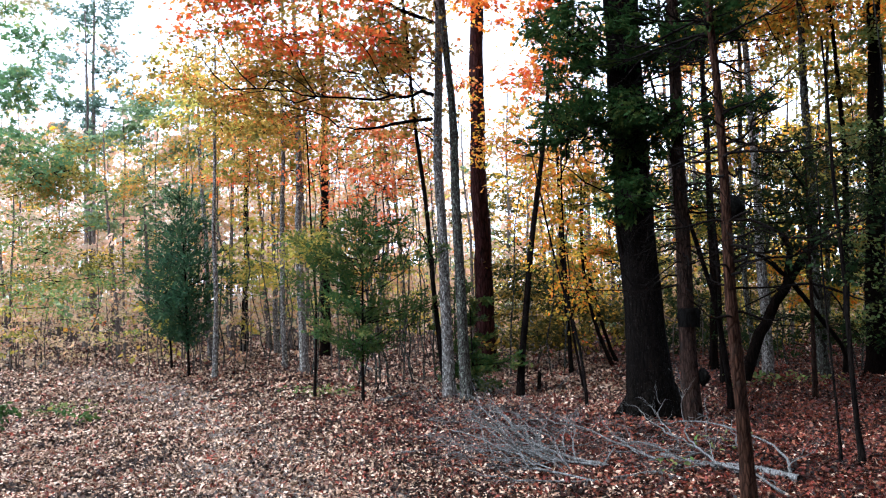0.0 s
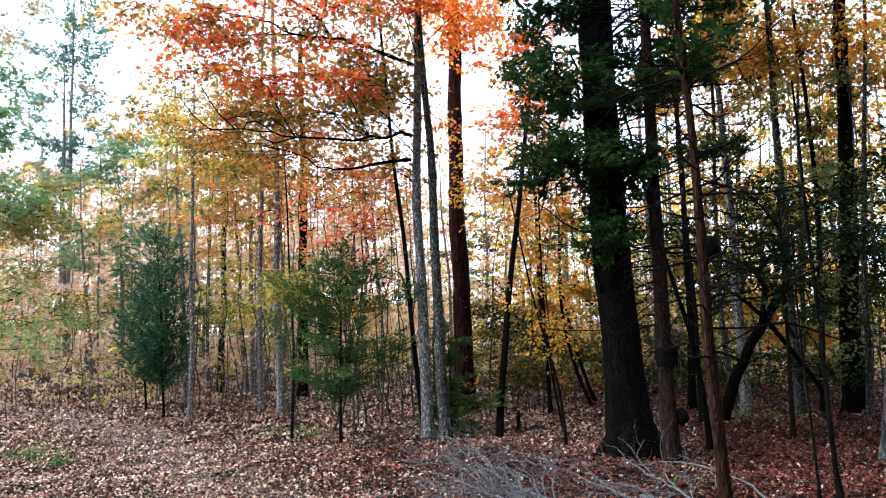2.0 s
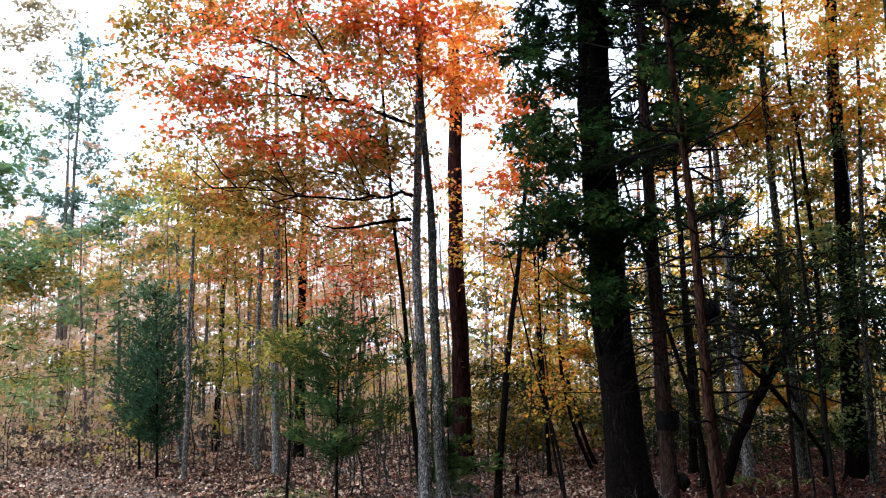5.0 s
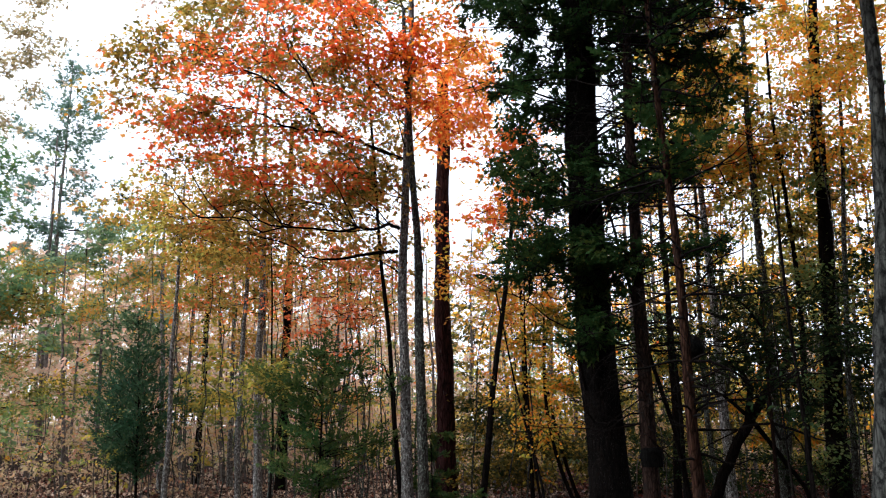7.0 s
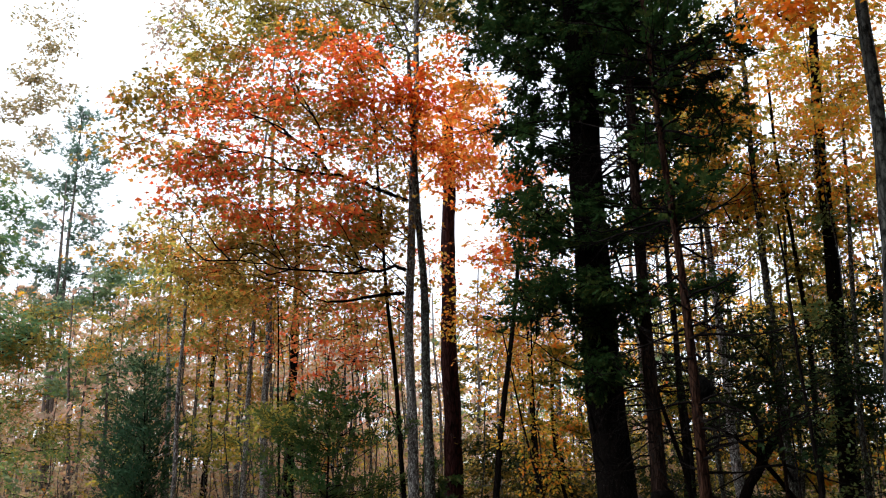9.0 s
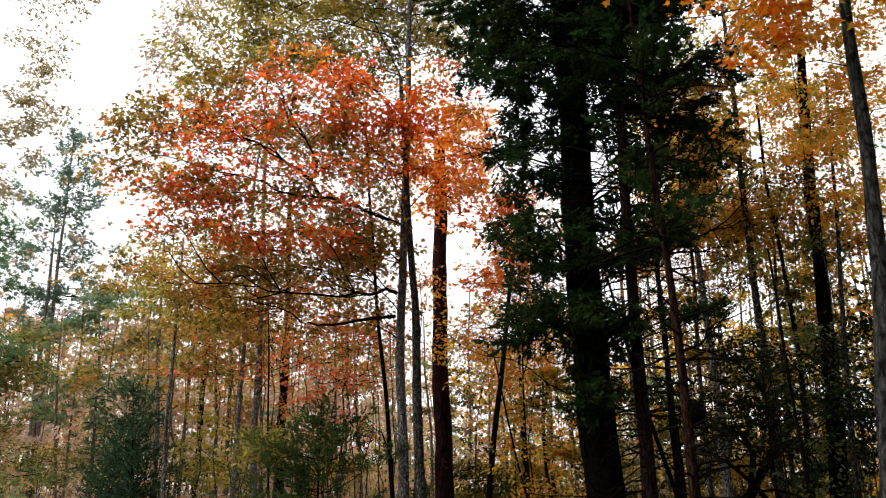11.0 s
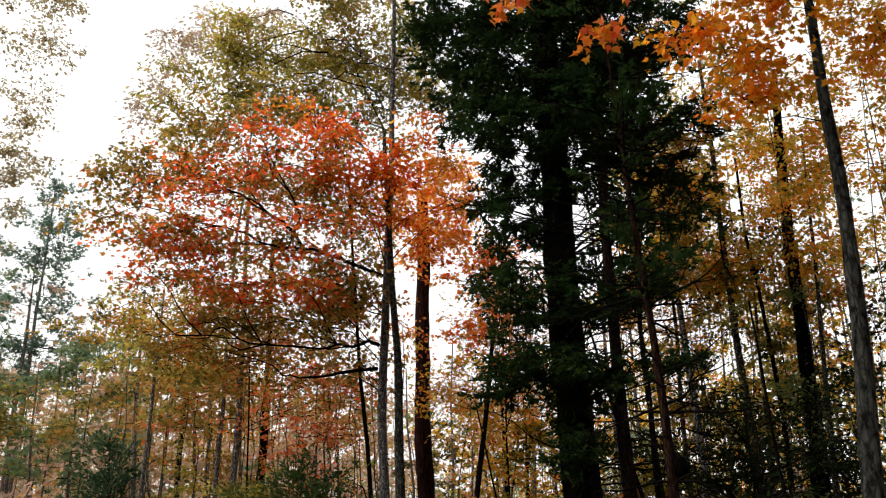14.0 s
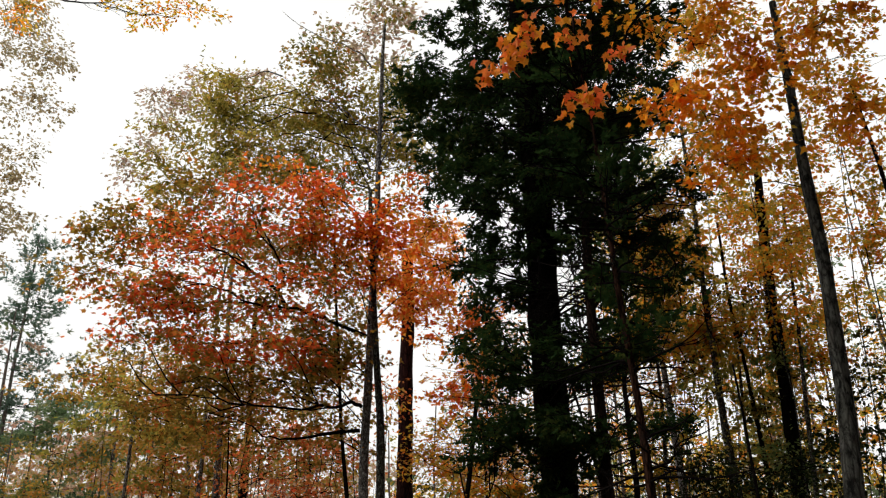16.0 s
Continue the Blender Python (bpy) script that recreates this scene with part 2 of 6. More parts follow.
bark_grey = bark("grey_lichen_bark", (0.03, 0.025, 0.023), (0.2, 0.175, 0.16), (0.46, 0.455, 0.425), 0.56, 40, 0.7, 40.0)
bark_lichen = bark("dark_lichen_bark", (0.014, 0.012, 0.011), (0.075, 0.066, 0.058), (0.22, 0.245, 0.2), 0.57, 40, 0.7, 40.0)
bark_cedar = bark("stringy_cedar_bark", (0.004, 0.0026, 0.002), (0.05, 0.029, 0.022), (0.01, 0.009, 0.008), 0.58, 40, 0.8)
bark_peel = bark("peeling_brown_bark", (0.006, 0.003, 0.0022), (0.062, 0.029, 0.018), (0.014, 0.01, 0.008), 0.6, 40, 0.8)
bark_pale = bark("pale_pine_bark", (0.11, 0.09, 0.08), (0.28, 0.23, 0.205), None, 0.6, 30, 0.4)
# thin stems likewise darkened in colour to carry shade
bark_thin = bark("shade_dark_thin_bark", (0.0025, 0.002, 0.002), (0.016, 0.012, 0.010), (0.04, 0.04, 0.034), 0.72, 50, 0.4)
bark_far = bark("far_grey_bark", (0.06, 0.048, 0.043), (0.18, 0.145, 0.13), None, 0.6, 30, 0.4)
bark_birch = bark("grey_blotched_bark", (0.036, 0.035, 0.031), (0.165, 0.162, 0.145), (0.006, 0.006, 0.006), 0.53, 14, 0.5, 10.0)
char_mat = bark("charred_wood", (0.002, 0.002, 0.002), (0.008, 0.007, 0.006), None, 0.6, 30, 0.8)
deadwood = bark("weathered_grey_wood", (0.035, 0.033, 0.031), (0.24, 0.23, 0.222), (0.17, 0.2, 0.15), 0.66, 60, 0.4)


def ground_material():
    m, n, l, b, out = material("leaf_litter_ground")
    co = n.new("ShaderNodeTexCoord").outputs["Object"]
    cells = n.new("ShaderNodeTexVoronoi")
    cells.inputs["Scale"].default_value = 16
    l.new(co, cells.inputs["Vector"])
    sep = n.new("ShaderNodeSeparateColor")
    l.new(cells.outputs["Color"], sep.inputs[0])
    # both bases kept near black, painting the shade in gaps between leaves
    reds = ramp(n, spread([(0.006, 0.003, 0.0025), (0.02, 0.008, 0.006), (0.01, 0.004, 0.003), (0.035, 0.014, 0.01), (0.012, 0.005, 0.004)]))
    tans = ramp(n, spread([(0.008, 0.005, 0.004), (0.03, 0.02, 0.016), (0.014, 0.009, 0.007), (0.05, 0.036, 0.03), (0.018, 0.011, 0.009)]))
    l.new(sep.outputs[0], reds.inputs[0])
    l.new(sep.outputs[0], tans.inputs[0])
    # the trodden trail bends away to one side and carries paler, crumbled leaves
    def calc(op, *v):
        k = n.new("ShaderNodeMath")
        k.operation = op
        for i, x in enumerate(v):
            if isinstance(x, (int, float)):
                k.inputs[i].default_value = x
            else:
                l.new(x, k.inputs[i])
        return k.outputs[0]
    xyz = n.new("ShaderNodeSeparateXYZ")
    l.new(co, xyz.inputs[0])
    run = calc("SUBTRACT", xyz.outputs[1], 6.5)
    bend = calc("MULTIPLY", calc("MULTIPLY_ADD", run, 0.0205, 0.30), run)
    off = calc("ADD", calc("ADD", xyz.outputs[0], 1.35), bend)
    wob = noise_tex(n, l, co, 0.9, 6, 0.65)
    off = calc("ADD", off, calc("MULTIPLY_ADD", wob.outputs["Fac"], 3.0, -1.5))
    side = n.new("ShaderNodeMapRange")
    side.inputs["From Min"].default_value, side.inputs["From Max"].default_value = 1.2, 2.8
    l.new(off, side.inputs["Value"])
    col = mixed(n, l, side.outputs[0], tans.outputs[0], reds.outputs[0])
    core = n.new("ShaderNodeMapRange")
    core.inputs["From Min"].default_value, core.inputs["From Max"].default_value = 0.9, 0.2
    l.new(calc("ABSOLUTE", off), core.inputs["Value"])
    crumbs = noise_tex(n, l, co, 42, 5, 0.75)
    cr = ramp(n, [(0.38, (0.025, 0.019, 0.016)), (0.52, (0.17, 0.14, 0.12)), (0.66, (0.38, 0.33, 0.29))])
    l.new(crumbs.outputs["Fac"], cr.inputs[0])
    col = mixed(n, l, core.outputs[0], col, cr.outputs[0])
    soil = noise_tex(n, l, co, 2.2, 9, 0.7)
    sr = ramp(n, [(0.35, (0.55, 0.55, 0.55)), (0.7, (1.1, 1.1, 1.1))])
    l.new(soil.outputs["Fac"], sr.inputs[0])
    col = mixed(n, l, 1.0, col, sr.outputs[0], "MULTIPLY")
    l.new(col, b.inputs["Base Color"])
    b.inputs["Roughness"].default_value = 0.9
    b.inputs["Specular IOR Level"].default_value = 0.03
    bump = n.new("ShaderNodeBump")
    bump.inputs["Strength"].default_value, bump.inputs["Distance"].default_value = 0.8, 0.03
    l.new(cells.outputs["Distance"], bump.inputs["Height"])
    l.new(bump.outputs[0], b.inputs["Normal"])
    return m


ground_mat = ground_material()


# ---- mesh tools ----
RNG = np.random.default_rng(7)


class Bag:
    """Collects verts and faces of one mesh."""

    def __init__(self):
        self.verts, self.faces, self.count = [], [], 0

    def add(self, v, f):
        self.verts.append(np.asarray(v, float).reshape(-1, 3))
        self.faces.append(np.asarray(f, int) + self.count)
        self.count += len(self.verts[-1])

    def tube(self, pts, radii, sides=8, cap=True):
        pts, radii = np.asarray(pts, float), np.asarray(radii, float)
        tan = np.gradient(pts, axis=0)
        tan /= np.linalg.norm(tan, axis=1)[:, None] + 1e-9
        ref = np.where(np.abs(tan[:, 2:3]) > 0.8, [[1.0, 0, 0]], [[0, 0, 1.0]])
        u = np.cross(ref, tan)
        u /= np.linalg.norm(u, axis=1)[:, None] + 1e-9
        for i in range(1, len(u)):      # keep the rings from twisting
            u[i] = u[i - 1] - tan[i] * np.dot(u[i - 1], tan[i])
            u[i] /= np.linalg.norm(u[i]) + 1e-9
        w = np.cross(tan, u)
        a = np.arange(sides) * 2 * np.pi / sides
        if radii.ndim == 1:
            radii = np.repeat(radii[:, None], sides, 1)
        ring = pts[:, None] + radii[:, :, None] * (np.cos(a)[None, :, None] * u[:, None] + np.sin(a)[None, :, None] * w[:, None])
        k = len(pts)
        i, j = np.meshgrid(np.arange(k - 1), np.arange(sides), indexing="ij")
        q = np.stack([i * sides + j, i * sides + (j + 1) % sides, (i + 1) * sides + (j + 1) % sides, (i + 1) * sides + j], -1).reshape(-1, 4)
        self.add(ring, q)
        if cap:
            top = self.count - sides + np.arange(sides)
            self.faces.append(top[None])

    def leaves(self, at, along, size, outline, curl=0.25):
        """A leaf of that outline at each place, lying roughly along the given ways."""
        at = np.asarray(at, float)
        n = len(at)
        if not n:
            return
        d = along / (np.linalg.norm(along, axis=1)[:, None] + 1e-9)
        r = RNG.normal(size=(n, 3)) * 0.55 + [0, 0, 1]
        nor = r - d * (r * d).sum(1)[:, None]
        nor /= np.linalg.norm(nor, axis=1)[:, None] + 1e-9
        side = np.cross(nor, d)
        o = np.asarray(outline, float)
        s = (size * RNG.uniform(0.6, 1.4, n))[:, None, None]
        bend = curl * RNG.uniform(-0.3, 1.0, n)[:, None, None]
        v = at[:, None] + s * (o[None, :, 0:1] * d[:, None] + o[None, :, 1:2] * side[:, None] + bend * (np.abs(o[None, :, 1:2]) - 0.35 * o[None, :, 0:1] ** 2) * nor[:, None])
        self.add(v, np.arange(n * len(o)).reshape(n, len(o)))

    def mesh(self, name, mat, origin=(0, 0, 0), smooth=False):
        me = bpy.data.meshes.new(name)
        v = np.concatenate(self.verts) - np.asarray(origin)
        starts, loops, at = [], [], 0
        for f in self.faces:
            starts.append(at + np.arange(len(f)) * f.shape[1])
            loops.append(f.ravel())
            at += f.size
        starts, loops = np.concatenate(starts), np.concatenate(loops)
        me.vertices.add(len(v))
        me.vertices.foreach_set("co", v.astype(np.float32).ravel())
        me.loops.add(len(loops))
        me.loops.foreach_set("vertex_index", loops.astype(np.int32))
        me.polygons.add(len(starts))
        me.polygons.foreach_set("loop_start", starts.astype(np.int32))
        if smooth:
            me.polygons.foreach_set("use_smooth", np.ones(len(starts), bool))
        me.update(calc_edges=True)
        me.validate()
        me.materials.append(mat)
        return me


OVAL = [(0, 0), (0.3, 0.26), (0.65, 0.24), (1, 0), (0.65, -0.24), (0.3, -0.26)]
DIAMOND = [(0, 0), (0.45, 0.33), (1, 0), (0.45, -0.33)]
MAPLE = [(0, 0), (0.04, 0.3), (0.22, 0.24), (0.36, 0.5), (0.5, 0.2), (1, 0), (0.48, -0.22), (0.38, -0.5), (0.2, -0.25), (0.05, -0.32)]
OAK = [(0, 0), (0.22, 0.22), (0.36, 0.09), (0.62, 0.26), (1, 0), (0.6, -0.26), (0.38, -0.09), (0.2, -0.2)]
FEATHER = [(0, 0), (0.26, 0.24), (0.34, 0.05), (0.66, 0.22), (0.7, 0.04), (1, 0), (0.62, -0.22), (0.4, -0.05), (0.24, -0.22)]
FAN = [(0, 0), (0.35, 0.48), (0.3, 0.12), (0.9, 0.25), (0.5, 0.0), (0.9, -0.25), (0.3, -0.12), (0.35, -0.48)]
LOBE = [(0, 0), (0.3, 0.3), (1, 0.06), (0.45, -0.3)]


def thing(name, at, label, category, group="", kind=""):
    ob = new(name)
    ob.location = at
    ob.empty_display_size = 0.2
    return tagged(ob, label, category, group, kind)


def part(name, bag, mat, parent, label="", smooth=False, kind=""):
    if not bag.count:
        return None
    origin = Vector(parent.location)
    up = parent.parent
    while up:
        origin += up.location
        up = up.parent
    ob = new(name, bag.mesh(name, mat, origin, smooth))
    ob.parent = parent
    return tagged(ob, label, kind=kind)


def ground_z(x, y):
    x, y = np.asarray(x, float), np.asarray(y, float)
    near = np.clip((60 - np.hypot(x, y)) / 30, 0, 1)
    z = 0.035 * np.sin(x * 0.9 + 1.3) * np.sin(y * 0.7) + 0.02 * np.sin(x * 2.3 + y * 1.7) + 0.012 * np.sin(x * 5.1 - y * 4.3)
    bank = 0.16 * np.exp(-(((x + 3.2) / 2.2) ** 2 + ((y - 19.5) / 2.0) ** 2))      # low leaf bank beside the trail
    return near * z + bank


def stem_points(x0, y0, x1, z1, x2, z2, height, wobble=0.02, lean_y=0.0, seed=0, step=0.35):
    """The middle line of a trunk: a gentle bow through three heights, with small wobbles."""
    z0 = float(ground_z(x0, y0)) - 0.12
    z = np.linspace(0, height, max(6, int(height / step)))
    zi = np.minimum(z, z2)
    x = x0 * (zi - z1) * (zi - z2) / (z1 * z2) + x1 * zi * (zi - z2) / (z1 * (z1 - z2)) + x2 * zi * (zi - z1) / (z2 * (z2 - z1))
    slope = (x2 - x1) / (z2 - z1)
    x = x + np.maximum(z - z2, 0) * slope
    r = np.random.default_rng(seed)
    p = r.uniform(0, 6.28, 4)
    grow = np.minimum(1, z / 1.5)
    x = x + wobble * grow * (np.sin(z * 1.1 + p[0]) + 0.5 * np.sin(z * 2.7 + p[1]))
    y = y0 + lean_y * z + wobble * grow * (np.sin(z * 0.9 + p[2]) + 0.5 * np.sin(z * 2.3 + p[3]))
    return np.stack([x, y, z + z0], 1)


def trunk_bag(pts, r0, r1, flare=0.35, sides=10, seed=0, knobs=0.05):
    r = np.random.default_rng(seed + 5)
    h = pts[:, 2] - pts[0, 2]
    taper = r0 + (r1 - r0) * (h / h[-1]) ** 0.9
    taper = taper * (1 + flare * np.exp(-h / (r0 * 2.2)))
    a = np.arange(sides) * 2 * np.pi / sides
    ph = r.uniform(0, 6.28, 3)
    lobes = 1 + 0.28 * flare * np.exp(-h / (r0 * 2.5))[:, None] * np.sin(a * 4 + ph[0])[None]
    rough = 1 + knobs * r.normal(size=(len(h), sides))
    b = Bag()
    b.tube(pts, taper[:, None] * lobes * rough, sides)
    return b


def bend_line(a, b, r, sag=0.12, k=7, loose=1.0):
    a, b = np.asarray(a, float), np.asarray(b, float)
    s = np.linspace(0, 1, k)[:, None]
    d = np.linalg.norm(b - a)
    off = r.normal(size=3) * 0.07 * d * loose + [0, 0, sag * d]
    off2 = r.normal(size=3) * 0.04 * d * loose
    return a + (b - a) * s + off * (s * (1 - s)) * 2 + off2 * np.sin(s * 6.28 * 1.3)


def crown(ells, count, size, outline, seed, wood=None, roots=None, twig=0.42, droop=0.2, thick=0.02, hollow=0.1, per=26, twig_share=0.7, limb_bags=None, split=7):
    """Leaves in flat sprays on twigs that fill uneven ellipsoids (x, y, z, rx, ry, rz); limbs run from the roots, if given."""
    r = np.random.default_rng(seed)
    bag = Bag()
    whole, ells = ells, []
    for e in whole:             # break each mass into uneven clumps with gaps between
        c, rad = np.array(e[:3]), np.array(e[3:6])
        k = split if rad.max() > 0.45 else 1
        for i in range(k):
            f = r.uniform(0.28, 0.52) if k > 1 else 1.0
            g = np.clip(r.normal(size=3) * 0.55, -1, 1) if k > 1 else np.zeros(3)
            ells.append((*(c + g * rad), *(rad * f * [1.15, 1.0, 0.72 if k > 1 else 1.0]), i))
    vol = np.array([(e[3] * e[4] * e[5]) ** 0.75 for e in ells])
    share = vol / vol.sum()
    for e, s in zip(ells, share):
        c, rad = np.array(e[:3]), np.array(e[3:6])
        n = max(3, int(count * s / per))
        d = r.normal(size=(n, 3))
        d /= np.linalg.norm(d, axis=1)[:, None]
        m = hollow + (1.12 - hollow) * r.random(n) ** 0.5 + 0.1 * r.normal(size=n)
        tips = c + d * m[:, None] * rad
        if roots is not None and wood is not None and len(roots):
            if e[6] == 0:       # one limb carries the mass, the other clumps fork off it
                inward = (roots[0] - c) * [1, 1, 0]
                inward *= min(1.0, 0.9 / (np.linalg.norm(inward) + 1e-9))
                root = roots[np.argmin(np.linalg.norm(roots - (c + inward - [0, 0, 0.5]), axis=1))]
                line = bend_line(root, c, r)
                one = Bag()
                one.tube(line, np.linspace(thick * 0.7, thick * 0.22, len(line)), 6)
                if limb_bags is not None:
                    limb_bags.append(one)
                grown = line[2:]
            else:
                root = grown[np.argmin(np.linalg.norm(grown - c, axis=1) * r.uniform(0.8, 1.2, len(grown)))]
                line = bend_line(root, c, r)
                wood.tube(line, np.linspace(thick * 0.3, thick * 0.15, len(line)), 5)
                grown = np.concatenate([grown, line[2:]])
            hubs = line[3:]
        else:
            hubs = c[None]
        if wood is not None:
            forks = c + r.normal(size=(3, 3)) * 0.42 * rad
            for h in forks:
                k = hubs[np.argmin(np.linalg.norm(hubs - h, axis=1))]
                wood.tube(bend_line(k, h, r, 0.05, 6), np.linspace(thick * 0.35, thick * 0.2, 6), 4, False)
            hubs = np.concatenate([hubs, forks])
            for t in tips[: int(n * twig_share)]:
                h = hubs[np.argmin(np.linalg.norm(hubs - t, axis=1) * r.uniform(0.8, 1.3, len(hubs)))]
                wood.tube(bend_line(h, t, r, 0.06, 5), np.linspace(thick * 0.2, thick * 0.06, 5), 3, False)
        way = d * rad + r.normal(size=(n, 3)) * 0.4 * rad.mean()
        way[:, 2] = way[:, 2] * 0.25 - droop * np.linalg.norm(way, axis=1) * r.uniform(-0.4, 1.4, n)
        way /= np.linalg.norm(way, axis=1)[:, None] + 1e-9
        flat = np.cross(way, [0, 0, 1.0]) + r.normal(size=(n, 3)) * 0.15
        flat /= np.linalg.norm(flat, axis=1)[:, None] + 1e-9
        lift = np.cross(flat, way)
        span = twig * r.uniform(0.55, 1.35, n)
        idx = np.repeat(np.arange(n), r.poisson(per, n) + 2)
        u, v = r.uniform(-1, 1, len(idx)), r.normal(size=len(idx))
        pos = tips[idx] + span[idx, None] * (way[idx] * u[:, None] + flat[idx] * (0.42 * v * (1.15 - np.abs(u)))[:, None] + lift[idx] * (0.13 * r.normal(size=len(idx)))[:, None])
        out = way[idx] + flat[idx] * v[:, None] * 0.7 + r.normal(size=(len(idx), 3)) * 0.45 + [0, 0, -0.3]
        bag.leaves(pos, out, size, outline)
    return bag


def broadleaf(name, label, category, at, height, radius, bark_mat, crowns, seed, group="", wobble=0.02, lean_y=0.0, top=0.35, flare=0.35, sides=10, thick=0.02, limbs=(), fine_limbs=(), per=28):
    """A tree with trunk, limbs and one or more crowns of leaves: (ellipsoids, count, leaf size, outline, leaf material)."""
    pts = stem_points(*at, height, wobble, lean_y, seed)
    ob = thing(name, (pts[0][0], pts[0][1], float(ground_z(at[0], at[1]))), label, category, group)
    part("trunk", trunk_bag(pts, radius, radius * top, flare, sides, seed), bark_mat, ob, smooth=True)
    wood = Bag()
    r = np.random.default_rng(seed + 31)
    roots = pts[len(pts) // 4:]
    for n_limb, line in enumerate((*limbs, *fine_limbs)):       # the limbs that show
        slim = n_limb >= len(limbs)
        line = [np.array(p) for p in line]
        pp = np.concatenate([bend_line(a, b, r, 0.02, 6, 0.9)[:-1] for a, b in zip(line[:-1], line[1:])] + [line[-1][None]])
        lb = Bag()
        lb.tube(pp, np.linspace(thick * 1.1, thick * 0.25, len(pp)) * (0.55 if slim else 1.0), 7)
        part("limb", lb, bark_mat if slim else bark_thin, ob, smooth=True)
        roots = np.concatenate([roots, pp[3:]])
    for i, (ells, count, size, outline, mat) in enumerate(crowns):
        made = []
        bag = crown(ells, count, size, outline, seed * 13 + i, wood, roots, twig=0.36, thick=thick * 0.6, limb_bags=made, per=per)
        part("crown", bag, mat, ob)
        for lb in made:
            part("limb", lb, bark_thin, ob, smooth=True)
    part("twig", wood, bark_thin, ob, "thin bare twigs", smooth=True, kind="stuff")
    return ob


def conifer(name, label, category, at, height, radius, bark_mat, low, spread_r, count, size, mat, seed, group="", outline=FEATHER, lean_y=0.0, wobble=0.015, tip=0.12, dense=1.0, up=0.25, layers=0, clump=0.07):
    """A cedar or pine: boughs all round a straight stem, shorter towards the tip, with sprays along each bough."""
    pts = stem_points(*at, height, wobble, lean_y, seed)
    ob = thing(name, (pts[0][0], pts[0][1], float(ground_z(at[0], at[1]))), label, category, group)
    part("trunk", trunk_bag(pts, radius, radius * tip, 0.25, 8, seed), bark_mat, ob, smooth=True)
    r = np.random.default_rng(seed + 3)
    wood, bag = Bag(), Bag()
    boughs = layers or int((height - low) * 9 * dense)
    hs = low + (height - low) * np.sort(r.random(boughs)) ** 1.25
    at_all, way_all = [], []
    for h in hs:
        root = np.array([np.interp(h, pts[:, 2] - pts[0, 2], pts[:, k]) for k in range(3)])
        f = (height - h) / (height - low)
        reach = spread_r * (0.12 + 0.95 * f ** 0.65 * min(1.0, (1.08 - f) * 3.5)) * r.uniform(0.35, 1.25)
        a = r.uniform(0, 6.28)
        end = root + [reach * math.cos(a), reach * math.sin(a), reach * r.uniform(up - 0.25, up + 0.25)]
        q = bend_line(root, end, r, -0.08, 6)
        wood.tube(q, np.linspace(0.004 + 0.004 * reach, 0.0015, 6), 4, False)
        k = max(4, int(count / boughs * (0.15 + 2.2 * (reach / spread_r) ** 1.4)))
        subs = max(2, int(reach / clump * 0.55))        # side sprays, each a small tuft of foliage
        sc = r.random(subs) ** 0.7
        mid = np.stack([np.interp(sc, np.linspace(0, 1, 6), q[:, j]) for j in range(3)], 1)
        wid = (0.30 * reach * (1.05 - sc) + 0.03)[:, None]
        mid = mid + r.normal(size=(subs, 3)) * [1, 1, 0.45] * wid
        pick = r.integers(0, subs, k)
        d = (end - root) / reach
        tw = d * 0.8 + (mid - np.stack([np.interp(sc, np.linspace(0, 1, 6), q[:, j]) for j in range(3)], 1)) / wid * 0.7 + [0, 0, 0.15]
        run = r.normal(size=k)[:, None]
        at_all.append(mid[pick] + tw[pick] * clump * 0.8 * run + r.normal(size=(k, 3)) * [1, 1, 0.6] * clump * 0.42)
        way_all.append(tw[pick] + r.normal(size=(k, 3)) * 0.8)
    bag.leaves(np.concatenate(at_all), np.concatenate(way_all), size, outline, 0.1)
    part("crown", bag, mat, ob)
    part("bough", wood, bark_thin, ob, "thin side boughs", smooth=True, kind="stuff")
    return ob


# ---- the ground: one sheet to the horizon ----
def build_ground():
    def axis(lo, hi, step):
        mid = np.arange(lo, hi + step / 2, step)
        out = np.array([4, 9, 18, 35, 70, 140, 300, 700, 1500, 3000.0])
        return np.concatenate([lo - out[::-1], mid, hi + out])
    xs, ys = axis(-16, 14, 0.24), axis(2, 32, 0.24)
    X, Y = np.meshgrid(xs, ys)
    Z = ground_z(X, Y)
    fine = (np.abs(X + 1) < 15) & (np.abs(Y - 17) < 15)
    Z = Z + np.where(fine, 0.010 * np.random.default_rng(2).normal(size=X.shape), 0)
    nx, ny = len(xs), len(ys)
    i, j = np.meshgrid(np.arange(ny - 1), np.arange(nx - 1), indexing="ij")
    q = np.stack([i * nx + j, i * nx + j + 1, (i + 1) * nx + j + 1, (i + 1) * nx + j], -1).reshape(-1, 4)
    b = Bag()
    b.add(np.stack([X, Y, Z], -1), q)
    ob = new("ground", b.mesh("ground", ground_mat, smooth=True))
    tagged(ob, "woodland ground deep in fallen leaves, with a pale trail", "ground", kind="structure")


build_ground()


